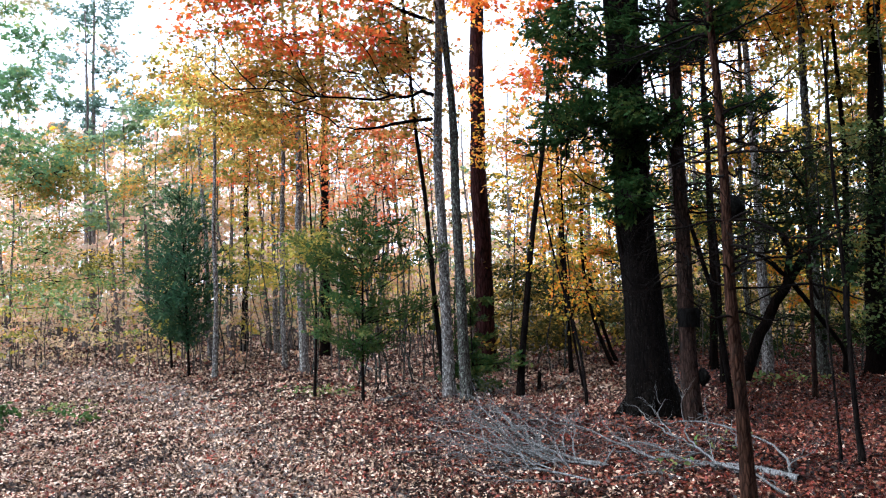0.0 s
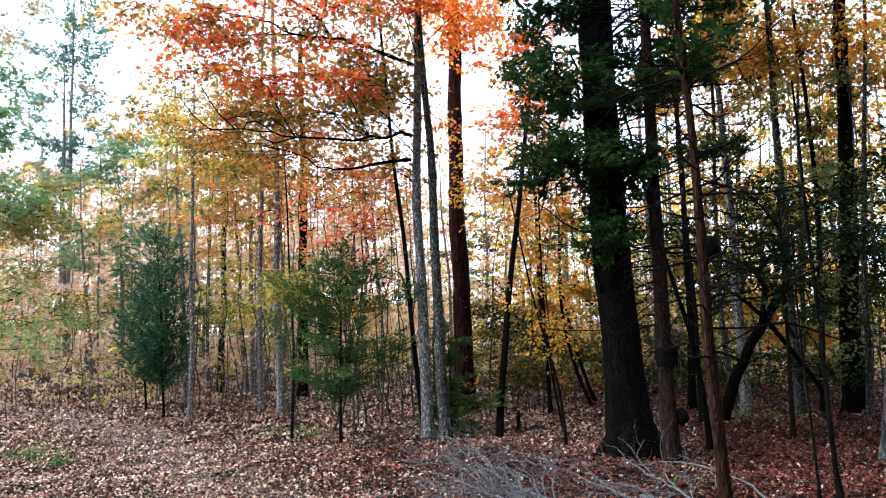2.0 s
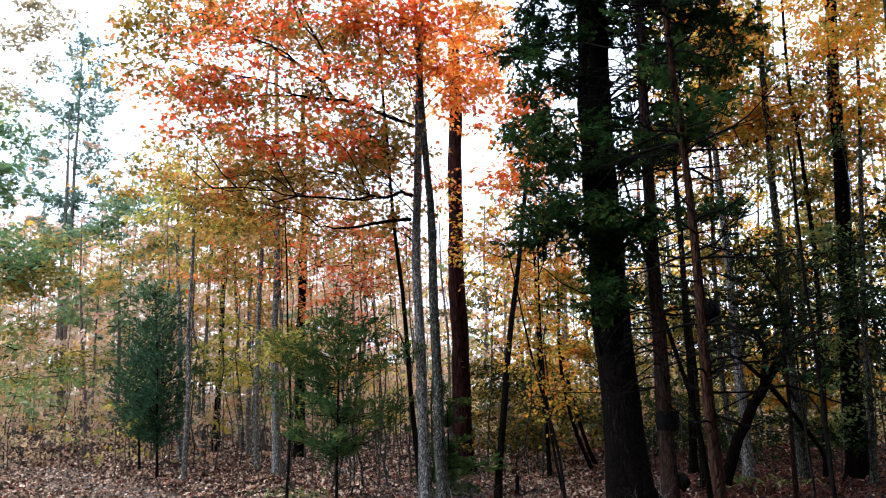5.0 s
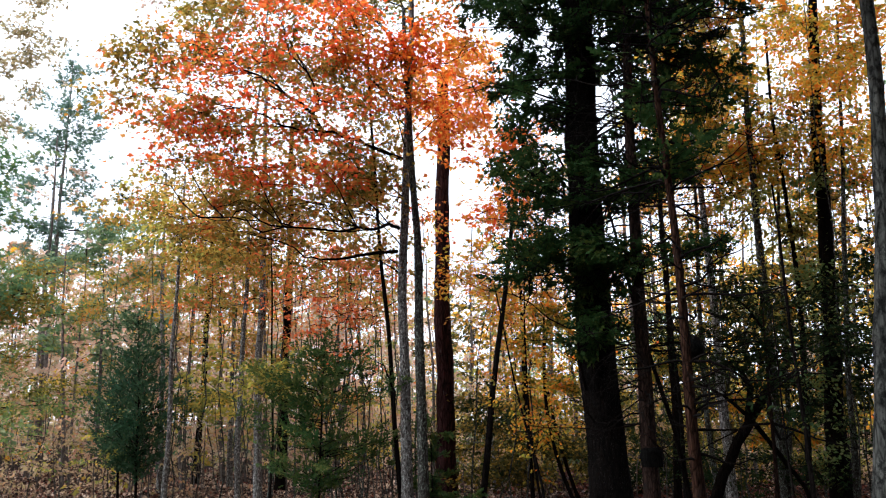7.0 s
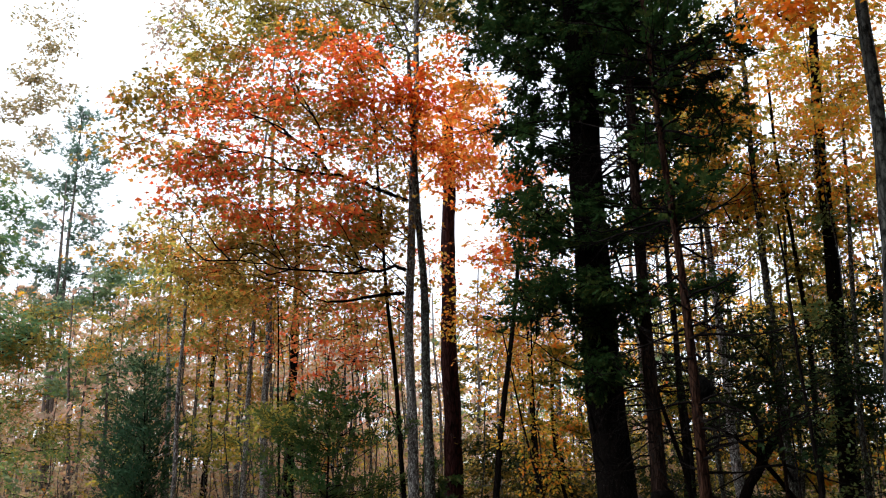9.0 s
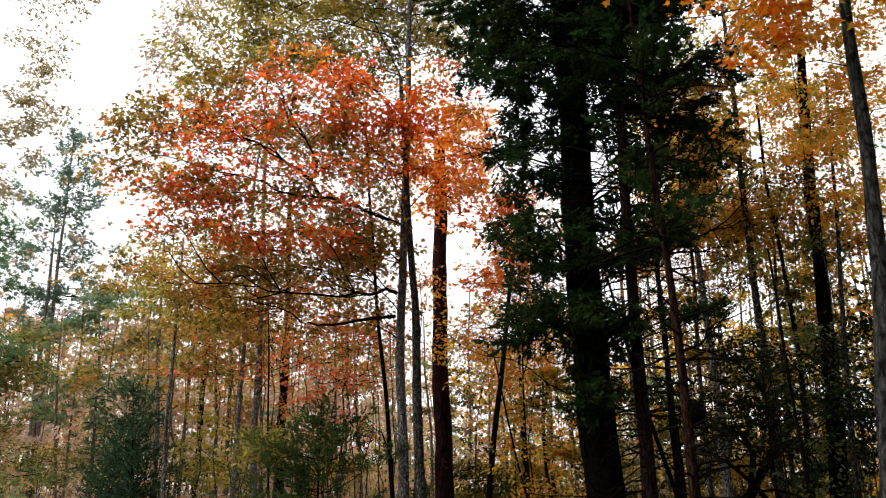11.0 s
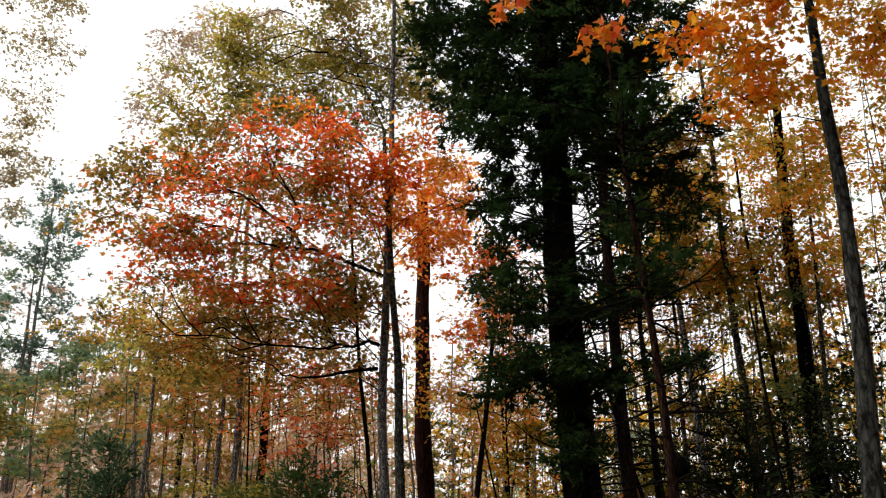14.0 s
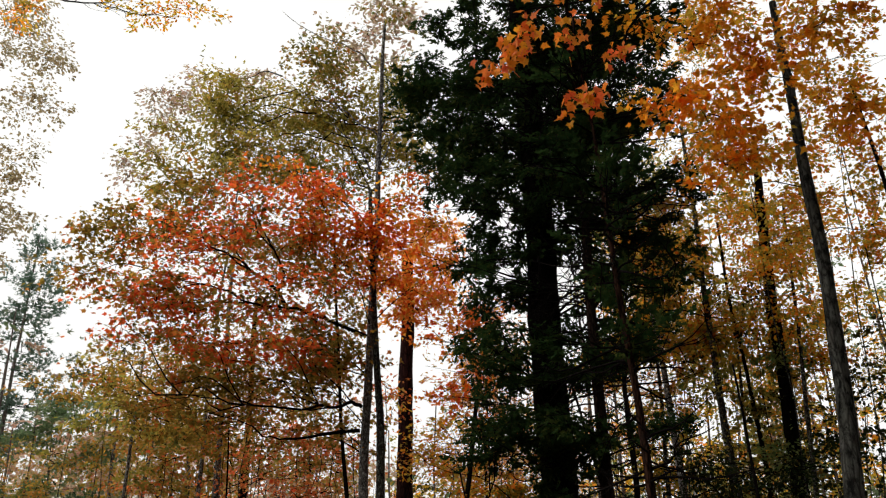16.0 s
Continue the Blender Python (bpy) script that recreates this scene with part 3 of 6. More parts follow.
# ---- fallen leaves ----
def litter():
    r = np.random.default_rng(11)
    zones = [(-6.5, 5.5, 5.0, 8.5, 1800, 0.038, LOBE), (-8, 7.5, 8.5, 12.5, 1000, 0.046, LOBE), (-12, 10, 12.5, 19, 330, 0.064, DIAMOND), (-17, 14, 19, 32, 110, 0.09, DIAMOND), (-8, 8, -5, 5.0, 60, 0.048, LOBE)]
    bags = {"red": Bag(), "tan": Bag()}
    for x0, x1, y0, y1, dens, size, shape in zones:
        n = int((x1 - x0) * (y1 - y0) * dens)
        x, y = r.uniform(x0, x1, n), r.uniform(y0, y1, n)
        run = y - 6.5
        off = x + 1.35 + 0.30 * run + 0.0205 * run ** 2 + 0.45 * np.sin(y * 0.8 + 1) + 0.3 * np.sin(y * 2.3 + x * 1.7)
        drift = 0.5 + 0.5 * np.sin(x * 2.1 + 1.3 * np.sin(y * 1.4)) * np.sin(y * 1.9 + 0.7 * np.sin(x * 2.7))
        tan_p = 0.86 / (1 + np.exp((off - 1.9) * 1.6)) + 0.08
        # skylight in the gap painted as more pale leaves on the far floor
        tan_p = np.maximum(tan_p, 0.85 * np.clip((y - 9) / 4, 0, 1) * np.clip((4.5 - x) / 2, 0, 1))
        keep = r.random(n) < np.where(np.abs(off) < 0.4, 0.72, 0.78 + 0.3 * drift)
        x, y, tan_p = x[keep], y[keep], tan_p[keep]
        n = len(x)
        tan = r.random(n) < tan_p
        z = ground_z(x, y) + r.uniform(0.006, 0.045, n)
        p = np.stack([x, y, z], 1)
        d = r.normal(size=(n, 3)) * [1, 1, 0.5]
        for k, m in (("tan", tan), ("red", ~tan)):
            bags[k].leaves(p[m], d[m], size, shape, 0.8)
    for k, mat, label in (("red", litter_red, "red-brown and rust fallen leaves covering the woodland floor"), ("tan", litter_tan, "pale tan fallen leaves, trodden on the trail and brightening the floor beyond")):
        ob = new("fallen_leaves", bags[k].mesh("fallen_leaves", mat))
        tagged(ob, label, "leaves", kind="stuff")


litter()

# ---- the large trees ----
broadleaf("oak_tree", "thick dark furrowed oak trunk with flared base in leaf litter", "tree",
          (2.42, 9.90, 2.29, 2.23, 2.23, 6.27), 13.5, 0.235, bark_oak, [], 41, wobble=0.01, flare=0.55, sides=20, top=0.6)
conifer("cedar_tree", "tall dark evergreen cedar with peeling bark and charred patches", "tree",
        (2.74, 9.41, 2.68, 2.50, 2.71, 5.67), 11.5, 0.105, bark_cedar, 4.2, 1.2, 5500, 0.11, leaf_cedar, 42, "cedars", dense=1.0)
conifer("cedar_tree", "slender leaning cedar with red-brown stringy bark and dark foliage", "tree",
        (2.06, 5.83, 1.98, 2.11, 1.91, 3.51), 6.5, 0.055, bark_peel, 3.4, 0.6, 1200, 0.09, leaf_cedar, 43, "cedars")
broadleaf("maple_tree", "grey lichen-spotted maple trunk, twin of another, with red leaves", "tree",
          (0.06, 11.69, 0.01, 2.36, 0.13, 8.05), 11.0, 0.086, bark_grey,
          [([(-2.76, 10.80, 5.26, 0.67, 0.54, 0.37), (-2.18, 10.70, 5.87, 0.76, 0.61, 0.53), (-1.59, 10.70, 6.60, 0.70, 0.56, 0.55), (-1.58, 10.60, 5.52, 0.97, 0.78, 0.37), (-3.04, 10.60, 5.58, 0.44, 0.36, 0.37), (-0.97, 10.80, 4.97, 0.75, 0.60, 0.30), (-1.91, 10.80, 4.80, 0.81, 0.65, 0.27), (-1.81, 10.80, 7.27, 0.35, 0.30, 0.27), (-0.78, 10.90, 7.35, 0.38, 0.30, 0.38), (-2.69, 10.70, 6.19, 0.46, 0.37, 0.38)], 4300, 0.068, MAPLE, leaf_red),
           ([(-0.76, 11.00, 6.76, 0.57, 0.45, 0.49), (0.30, 11.20, 6.47, 0.53, 0.43, 0.53), (0.72, 11.30, 6.99, 0.42, 0.34, 0.46), (0.46, 11.20, 5.73, 0.52, 0.42, 0.44), (0.96, 11.30, 6.44, 0.35, 0.30, 0.62), (-0.34, 11.00, 6.11, 0.37, 0.30, 0.44), (-1.03, 11.00, 7.26, 0.49, 0.39, 0.36), (-0.12, 11.10, 6.78, 0.41, 0.33, 0.38)], 3700, 0.068, MAPLE, leaf_orange),
           ([(-3.51, 11.40, 6.57, 0.65, 0.52, 0.49), (-3.85, 11.30, 6.09, 0.40, 0.32, 0.40), (-3.76, 11.50, 7.02, 0.41, 0.33, 0.33), (-2.83, 11.80, 7.72, 0.61, 0.49, 0.61), (-2.85, 11.80, 7.04, 0.68, 0.55, 0.51), (-1.47, 11.80, 6.61, 1.11, 0.88, 0.68), (-2.22, 11.80, 5.61, 1.15, 0.92, 0.49), (-0.52, 12.00, 5.88, 0.68, 0.54, 0.59), (-3.20, 11.60, 5.53, 0.48, 0.38, 0.40), (-1.52, 11.80, 7.46, 0.87, 0.70, 0.52), (-0.25, 12.00, 5.18, 0.50, 0.40, 0.50)] + [(-0.67, 11.80, 4.93, 0.57, 0.46, 0.33), (-1.17, 12.00, 4.51, 0.66, 0.53, 0.33), (-0.35, 12.00, 4.09, 0.41, 0.33, 0.41), (-1.84, 12.00, 4.81, 0.66, 0.53, 0.41), (-0.86, 11.00, 4.94, 0.61, 0.49, 0.20), (-0.56, 11.20, 4.48, 0.39, 0.31, 0.23)], 10500, 0.07, MAPLE, leaf_lit),
           ([(-2.46, 12.50, 9.29, 0.72, 0.58, 0.72), (-1.77, 12.50, 8.81, 0.86, 0.68, 0.52), (-0.74, 12.50, 9.01, 0.63, 0.50, 0.53), (-0.18, 12.50, 9.54, 0.54, 0.43, 0.44), (-2.57, 12.70, 10.22, 0.36, 0.30, 0.30), (-3.16, 12.70, 8.88, 0.48, 0.38, 0.43), (0.46, 12.50, 9.22, 0.35, 0.30, 0.54), (-1.19, 13.00, 9.88, 0.51, 0.41, 0.34), (-2.08, 12.30, 8.31, 0.83, 0.66, 0.37), (-0.52, 12.30, 8.15, 0.74, 0.59, 0.37), (-1.56, 12.80, 9.51, 0.79, 0.63, 0.49), (-3.29, 12.50, 8.28, 0.56, 0.45, 0.37), (0.55, 12.40, 9.39, 0.39, 0.31, 0.49), (0.69, 12.30, 8.51, 0.43, 0.35, 0.38), (-0.06, 12.40, 8.43, 0.47, 0.38, 0.38), (0.31, 12.60, 10.27, 0.40, 0.32, 0.40)], 15500, 0.078, OAK, leaf_top),
           ([(-2.61, 12.00, 4.53, 0.78, 0.62, 0.39), (-3.22, 12.20, 4.20, 0.66, 0.53, 0.38), (-2.11, 12.00, 4.06, 0.65, 0.52, 0.33), (-1.46, 12.00, 4.68, 0.58, 0.46, 0.38), (-1.23, 12.20, 4.00, 0.58, 0.47, 0.25), (-3.77, 12.60, 4.78, 0.52, 0.41, 0.31), (-2.45, 12.00, 4.95, 0.74, 0.60, 0.33), (-1.79, 12.00, 4.35, 0.66, 0.53, 0.33)], 3000, 0.06, MAPLE, leaf_lit)],
          44, "twin maples", limbs=[[(-0.02, 11.60, 5.27), (-0.48, 11.40, 5.40), (-0.78, 11.20, 5.45), (-1.15, 11.00, 5.47), (-1.60, 10.80, 5.47), (-2.06, 10.60, 5.62), (-2.53, 10.50, 5.67)], [(-1.11, 11.00, 5.48), (-1.23, 10.90, 5.69), (-1.14, 10.80, 5.87), (-1.32, 10.80, 6.25)], [(-1.22, 10.90, 5.69), (-1.60, 10.80, 5.92), (-1.91, 10.70, 6.14)],
                 [(-0.07, 11.60, 4.25), (-0.21, 11.50, 4.29), (-0.42, 11.40, 4.19), (-0.79, 11.20, 4.12), (-1.21, 11.00, 4.11), (-1.77, 10.90, 4.13), (-2.35, 10.80, 4.21)], [(-0.09, 11.60, 3.92), (-0.63, 11.30, 3.80), (-1.06, 11.20, 3.73), (-1.33, 11.10, 3.74)]
                 ], fine_limbs=[[(0.10, 11.70, 8.67), (-0.29, 11.70, 8.96), (-0.77, 11.80, 9.35), (-1.50, 11.90, 9.88)], [(-0.02, 11.80, 10.05), (-0.19, 11.80, 10.33), (-0.72, 11.80, 10.57), (-1.58, 11.90, 11.23)], [(0.09, 11.70, 8.67), (0.36, 11.60, 9.15), (0.66, 11.60, 9.71)], [(-0.01, 11.70, 8.05), (-0.15, 11.60, 8.29), (-0.52, 11.60, 8.69), (-0.89, 11.60, 8.99)], [(0.10, 11.70, 8.05), (0.29, 11.60, 8.51), (0.52, 11.60, 8.89)]], thick=0.026, top=0.3, per=15)
broadleaf("maple_tree", "dark lichened maple trunk growing beside its paler twin", "tree",
          (0.29, 11.43, 0.21, 2.80, 0.10, 5.51), 7.6, 0.086, bark_lichen,
          [([(-0.20, 12.00, 10.54, 0.91, 1.50, 0.81)], 2200, 0.06, MAPLE, leaf_olive)], 45, "twin maples")
broadleaf("sapling", "thin dark stem bending beside the twin maples", "tree", (0.02, 11.97, -0.20, 2.39, -0.34, 4.27), 7.2, 0.042, bark_thin, [([(-0.64, 11.40, 5.07, 0.48, 0.60, 0.48)], 350, 0.055, MAPLE, leaf_olive)], 72, "saplings",
          limbs=[[(-0.12, 11.50, 1.65), (-0.18, 11.50, 2.12), (-0.26, 11.50, 2.31), (-0.41, 11.50, 2.42)]], thick=0.016)
conifer("cedar_sapling", "small dark green cedar at the foot of the twin maples", "tree", (0.39, 12.07, 0.40, 0.68, 0.40, 1.16), 1.65, 0.02, bark_thin, 0.2, 0.78, 3600, 0.085, leaf_cedar_light, 73, "young cedars", dense=2.6, up=0.1, clump=0.06)
broadleaf("pine_tree", "tall straight pine with dark red-brown bark in leaf litter", "tree",
          (0.81, 16.37, 0.77, 3.90, 0.79, 7.22), 8.8, 0.20, bark_pine,
          [([(0.73, 15.30, 8.43, 0.65, 0.52, 0.54), (0.38, 15.20, 7.47, 0.39, 0.31, 0.39), (1.14, 15.30, 7.28, 0.43, 0.34, 0.39), (0.70, 15.30, 6.83, 0.39, 0.31, 0.26), (1.27, 15.30, 8.31, 0.44, 0.35, 0.54), (1.37, 15.30, 7.73, 0.43, 0.35, 0.54)], 4200, 0.075, MAPLE, leaf_flame),
           ([(0.74, 15.50, 4.74, 0.21, 0.30, 0.25), (0.80, 15.50, 3.99, 0.27, 0.30, 0.27), (1.11, 15.50, 3.82, 0.38, 0.30, 0.15), (0.56, 15.50, 5.34, 0.15, 0.30, 0.21), (1.12, 15.50, 4.36, 0.32, 0.30, 0.21), (1.25, 15.00, 4.47, 0.41, 0.33, 0.41)], 750, 0.08, OAK, leaf_amber)], 46, top=0.6)
broadleaf("leaning_tree", "thin dark leaning tree with orange and amber leaves", "tree",
          (1.04, 11.88, 1.27, 2.39, 1.64, 4.78), 6.5, 0.055, bark_thin,
          [([(1.37, 12.00, 4.66, 0.50, 1.00, 0.59), (1.49, 12.00, 5.54, 0.60, 1.00, 0.51)], 900, 0.075, MAPLE, leaf_orange),
           ([(1.31, 12.50, 3.73, 0.56, 1.00, 0.68), (1.52, 12.50, 3.05, 0.51, 1.00, 0.68)], 1000, 0.075, OAK, leaf_amber)], 47)
broadleaf("maple_tree", "slim grey-barked maple with yellow and olive leaves", "tree",
          (-2.67, 16.19, -2.73, 2.87, -2.74, 5.32), 9.0, 0.085, bark_grey,
          [([(-3.21, 16.00, 4.83, 1.67, 1.50, 0.67), (-4.05, 15.00, 5.15, 1.18, 1.50, 0.64)], 1500, 0.07, OAK, leaf_lit),
           ([(-1.19, 14.00, 3.64, 0.90, 1.20, 0.52), (-0.82, 14.00, 4.21, 0.67, 1.00, 0.38)], 230, 0.07, MAPLE, leaf_coral)], 48, per=12)
broadleaf("pine_tree", "dark straight trunk among red leaves", "tree",
          (-2.66, 19.00, -2.63, 3.09, -2.62, 5.67), 8.5, 0.13, bark_dark,
          [([(-2.15, 18.00, 4.95, 1.11, 1.50, 0.74)], 170, 0.08, MAPLE, leaf_coral)], 49, per=8)
conifer("cedar_sapling", "young green cedar with open sparse boughs in leaf litter", "tree",
        (-1.16, 11.96, -1.15, 1.28, -1.13, 2.65), 2.9, 0.026, bark_thin, 0.8, 1.35, 7000, 0.08, leaf_cedar_light, 50, "young cedars", up=0.3, dense=5.0, clump=0.1)
conifer("cedar_sapling", "young dense blue-green cedar beside the trail", "tree",
        (-4.96, 16.47, -5.01, 1.29, -5.08, 3.17), 3.8, 0.032, bark_thin, 0.75, 0.95, 4700, 0.10, leaf_bluecedar, 51, "young cedars", dense=7, up=0.6, clump=0.13)
conifer("cedar_sapling", "young dense blue-green cedar beside the trail", "tree",
        (-5.88, 18.31, -5.93, 1.28, -5.98, 2.88), 3.15, 0.03, bark_thin, 0.75, 0.75, 3700, 0.105, leaf_bluecedar, 52, "young cedars", dense=7, up=0.6, clump=0.13)
broadleaf("sapling", "thin bare-stemmed sapling with a few yellow leaves", "tree", (-1.97, 12.78, -1.95, 1.54, -1.98, 3.01), 4.6, 0.024, bark_thin, [([(-2.03, 12.50, 2.22, 0.34, 0.50, 0.25)], 160, 0.08, OVAL, leaf_yellow)], 53, "saplings")
broadleaf("sapling", "slim pale upright tree beside the trail", "tree", (-4.31, 15.88, -4.27, 2.35, -4.26, 4.50), 6.5, 0.055, bark_grey, [([(-4.05, 15.50, 4.63, 0.66, 1.00, 0.55)], 500, 0.09, OVAL, leaf_yellow)], 54, "saplings")
broadleaf("sapling", "slim dark upright tree beside the trail", "tree", (-5.40, 19.61, -5.52, 3.21, -5.64, 6.15), 7.5, 0.07, bark_grey, [([(-4.54, 17.00, 5.87, 0.97, 1.20, 0.73)], 700, 0.10, OVAL, leaf_yellow)], 55, "saplings")
broadleaf("sapling", "straight dark tree with yellow-green leaves", "tree", (-5.52, 23.34, -5.42, 3.51, -5.35, 6.68), 9.0, 0.095, bark_dark, [([(-5.13, 22.00, 7.14, 1.25, 1.50, 0.94), (-4.82, 21.00, 2.74, 0.72, 1.00, 0.58)], 1000, 0.12, OVAL, leaf_yellow)], 56, "saplings")
broadleaf("sapling", "straight pale grey tree with yellow leaves", "tree", (-4.10, 20.85, -4.17, 2.58, -4.19, 5.11), 7.5, 0.075, bark_grey, [([(-4.19, 20.00, 2.54, 0.82, 1.20, 0.69)], 500, 0.12, OVAL, leaf_yellow)], 57, "saplings")
conifer("pine_tree", "tall slender pine with open upswept needle tufts", "tree", (-11.09, 26.67, -11.03, 4.82, -11.00, 8.54), 13.6, 0.125, bark_pale, 6.4, 2.2, 4600, 0.17, leaf_bluepine, 58, "far pines", outline=FAN, dense=1.6, up=0.3, clump=0.2)
broadleaf("pine_tree", "thin pale far pine stem", "tree", (-11.46, 27.00, -11.40, 5.79, -11.39, 8.55), 9.5, 0.08, bark_pale, [], 59, "far pines")
conifer("pine_tree", "small far pine with flat spreading needle boughs", "tree", (-8.36, 24.00, -8.47, 4.78, -8.61, 7.07), 7.0, 0.08, bark_far, 3.2, 2.3, 2000, 0.17, leaf_pine, 60, "far pines", outline=FAN, dense=0.8, up=0.05, clump=0.2)
broadleaf("tree", "grey upright trunk in the shaded wood", "tree", (5.51, 14.48, 5.49, 2.51, 5.36, 5.48), 8.5, 0.095, bark_grey, [([(5.31, 15.00, 6.64, 1.01, 1.50, 1.12)], 3600, 0.095, DIAMOND, leaf_gold)], 61, "shaded trees")
broadleaf("tree", "upright trunk with yellow-lit leaves climbing it", "tree", (6.17, 13.80, 6.08, 3.38, 6.08, 7.84), 10.5, 0.09, bark_lichen, [([(6.16, 14.00, 6.08, 0.96, 1.50, 1.60), (6.10, 13.80, 5.08, 0.42, 0.40, 1.45), (6.02, 13.50, 8.63, 0.99, 1.20, 0.99)], 4500, 0.08, DIAMOND, leaf_yellow)], 62, "shaded trees")
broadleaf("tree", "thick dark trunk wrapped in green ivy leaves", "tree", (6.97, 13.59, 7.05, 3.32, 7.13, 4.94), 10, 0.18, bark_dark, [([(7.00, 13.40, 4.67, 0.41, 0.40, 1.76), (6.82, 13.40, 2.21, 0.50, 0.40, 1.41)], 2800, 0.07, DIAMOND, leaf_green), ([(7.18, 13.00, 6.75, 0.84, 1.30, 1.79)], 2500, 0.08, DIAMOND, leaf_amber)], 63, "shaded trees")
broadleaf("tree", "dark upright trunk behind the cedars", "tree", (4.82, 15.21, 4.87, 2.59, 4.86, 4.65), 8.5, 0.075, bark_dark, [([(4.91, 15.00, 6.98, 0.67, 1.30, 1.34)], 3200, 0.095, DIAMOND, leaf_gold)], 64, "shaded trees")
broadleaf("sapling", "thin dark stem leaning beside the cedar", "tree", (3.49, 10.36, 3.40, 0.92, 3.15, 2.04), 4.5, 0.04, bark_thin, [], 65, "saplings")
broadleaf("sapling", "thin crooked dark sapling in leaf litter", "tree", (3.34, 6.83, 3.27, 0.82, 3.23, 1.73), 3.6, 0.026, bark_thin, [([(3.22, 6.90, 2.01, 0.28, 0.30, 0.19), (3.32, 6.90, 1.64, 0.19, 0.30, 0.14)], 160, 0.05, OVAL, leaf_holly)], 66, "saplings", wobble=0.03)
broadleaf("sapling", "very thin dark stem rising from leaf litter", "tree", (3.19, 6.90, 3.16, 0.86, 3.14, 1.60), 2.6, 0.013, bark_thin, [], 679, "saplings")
broadleaf("sapling", "thin sapling with amber leaves", "tree", (2.26, 15.17, 2.21, 1.84, 2.15, 3.38), 5.0, 0.045, bark_thin, [([(2.20, 15.00, 2.34, 0.51, 1.00, 1.12)], 220, 0.07, OVAL, leaf_turning)], 67, "saplings")
broadleaf("sapling", "thin bowed sapling with a few orange leaves", "tree", (1.77, 10.64, 1.70, 0.88, 1.54, 1.60), 3.4, 0.022, bark_thin, [([(1.61, 10.60, 1.59, 0.29, 0.50, 0.50)], 170, 0.045, OVAL, leaf_gold)], 68, "saplings")
broadleaf("sapling", "thin leaning sapling with amber leaves", "tree", (3.18, 15.68, 2.78, 1.10, 2.71, 3.53), 5.0, 0.04, bark_thin, [([(2.81, 15.00, 2.42, 0.51, 1.00, 1.13)], 220, 0.07, OVAL, leaf_turning)], 69, "saplings")
broadleaf("sapling", "thin dark stem among the cedars", "tree", (4.24, 13.00, 4.24, 2.25, 4.16, 4.49), 5.0, 0.04, bark_thin, [], 670, "saplings")
broadleaf("sapling", "slim grey stem behind the cedars", "tree", (5.50, 15.00, 5.38, 2.75, 5.49, 6.57), 8.5, 0.055, bark_lichen, [], 671, "saplings")
broadleaf("sapling", "slim dark tree leaning in the shaded wood", "tree", (6.62, 14.00, 6.73, 2.26, 6.63, 6.74), 8.5, 0.06, bark_thin, [], 672, "saplings")
broadleaf("sapling", "slim grey tree in the shaded wood", "tree", (6.67, 15.00, 6.90, 2.73, 7.04, 7.44), 8.5, 0.05, bark_lichen, [], 673, "saplings")
broadleaf("sapling", "slim dark tree beside an ivy-covered trunk", "tree", (6.86, 13.00, 7.02, 3.08, 7.31, 6.84), 8.5, 0.055, bark_lichen, [], 674, "saplings")
broadleaf("sapling", "thin upright stem in the gap", "tree", (2.40, 16.00, 2.27, 2.04, 2.30, 4.10), 5.0, 0.035, bark_thin, [], 675, "saplings")
broadleaf("sapling", "thin bent stem in leaf litter", "tree", (2.07, 12.50, 1.86, 1.43, 1.84, 2.60), 5.0, 0.022, bark_thin, [], 676, "saplings")
broadleaf("sapling", "thin leaning stem in the gap", "tree", (3.50, 17.00, 3.03, 1.39, 2.89, 3.90), 5.0, 0.04, bark_thin, [], 677, "saplings")
broadleaf("sapling", "thin grey stem in the gap", "tree", (2.10, 20.00, 2.05, 2.45, 2.04, 4.34), 5.0, 0.04, bark_grey, [], 678, "saplings")
broadleaf("tree", "tall thin tree with a bare top behind the maple", "tree", (-3.20, 17.00, -3.19, 4.93, -2.67, 14.15), 13.4, 0.06, bark_grey, [], 681, "shaded trees", top=0.1)
broadleaf("grey_tree", "grey smooth trunk with dark blotches and orange leaves", "tree", (4.97, 9.00, 5.55, 6.73, 5.57, 8.86), 9.5, 0.14, bark_birch, [([(5.06, 10.00, 7.00, 1.09, 1.20, 0.75), (6.55, 10.00, 7.04, 0.79, 1.20, 1.06)], 5000, 0.075, DIAMOND, leaf_amber)], 70)
broadleaf("dark_tree", "slender dark stem leaning under orange leaves", "tree", (6.29, 8.00, 5.74, 7.59, 5.71, 8.53), 7.5, 0.05, bark_thin, [], 71)


# ---- evergreen mass round the oak and cedars ----
def evergreen(label, ells, count, size, mat, seed, at, height, radius, outline=FEATHER, tw=0.2, per=40):
    pts = stem_points(*at, height, 0.02, 0, seed)
    ob = thing("cedar_tree", (pts[0][0], pts[0][1], float(ground_z(at[0], at[1]))), label, "tree", "cedars")
    part("trunk", trunk_bag(pts, radius, radius * 0.3, 0.25, 8, seed), bark_cedar, ob, smooth=True)
    wood = Bag()
    made = []
    part("crown", crown(ells, count, size, outline, seed, wood, pts[4:], twig=tw, droop=0.1, per=per, hollow=0.05, thick=0.03, limb_bags=made), mat, ob)
    for lb in made:
        part("limb", lb, bark_thin, ob, smooth=True)
    part("twig", wood, bark_thin, ob, "thin dark twigs", smooth=True, kind="stuff")


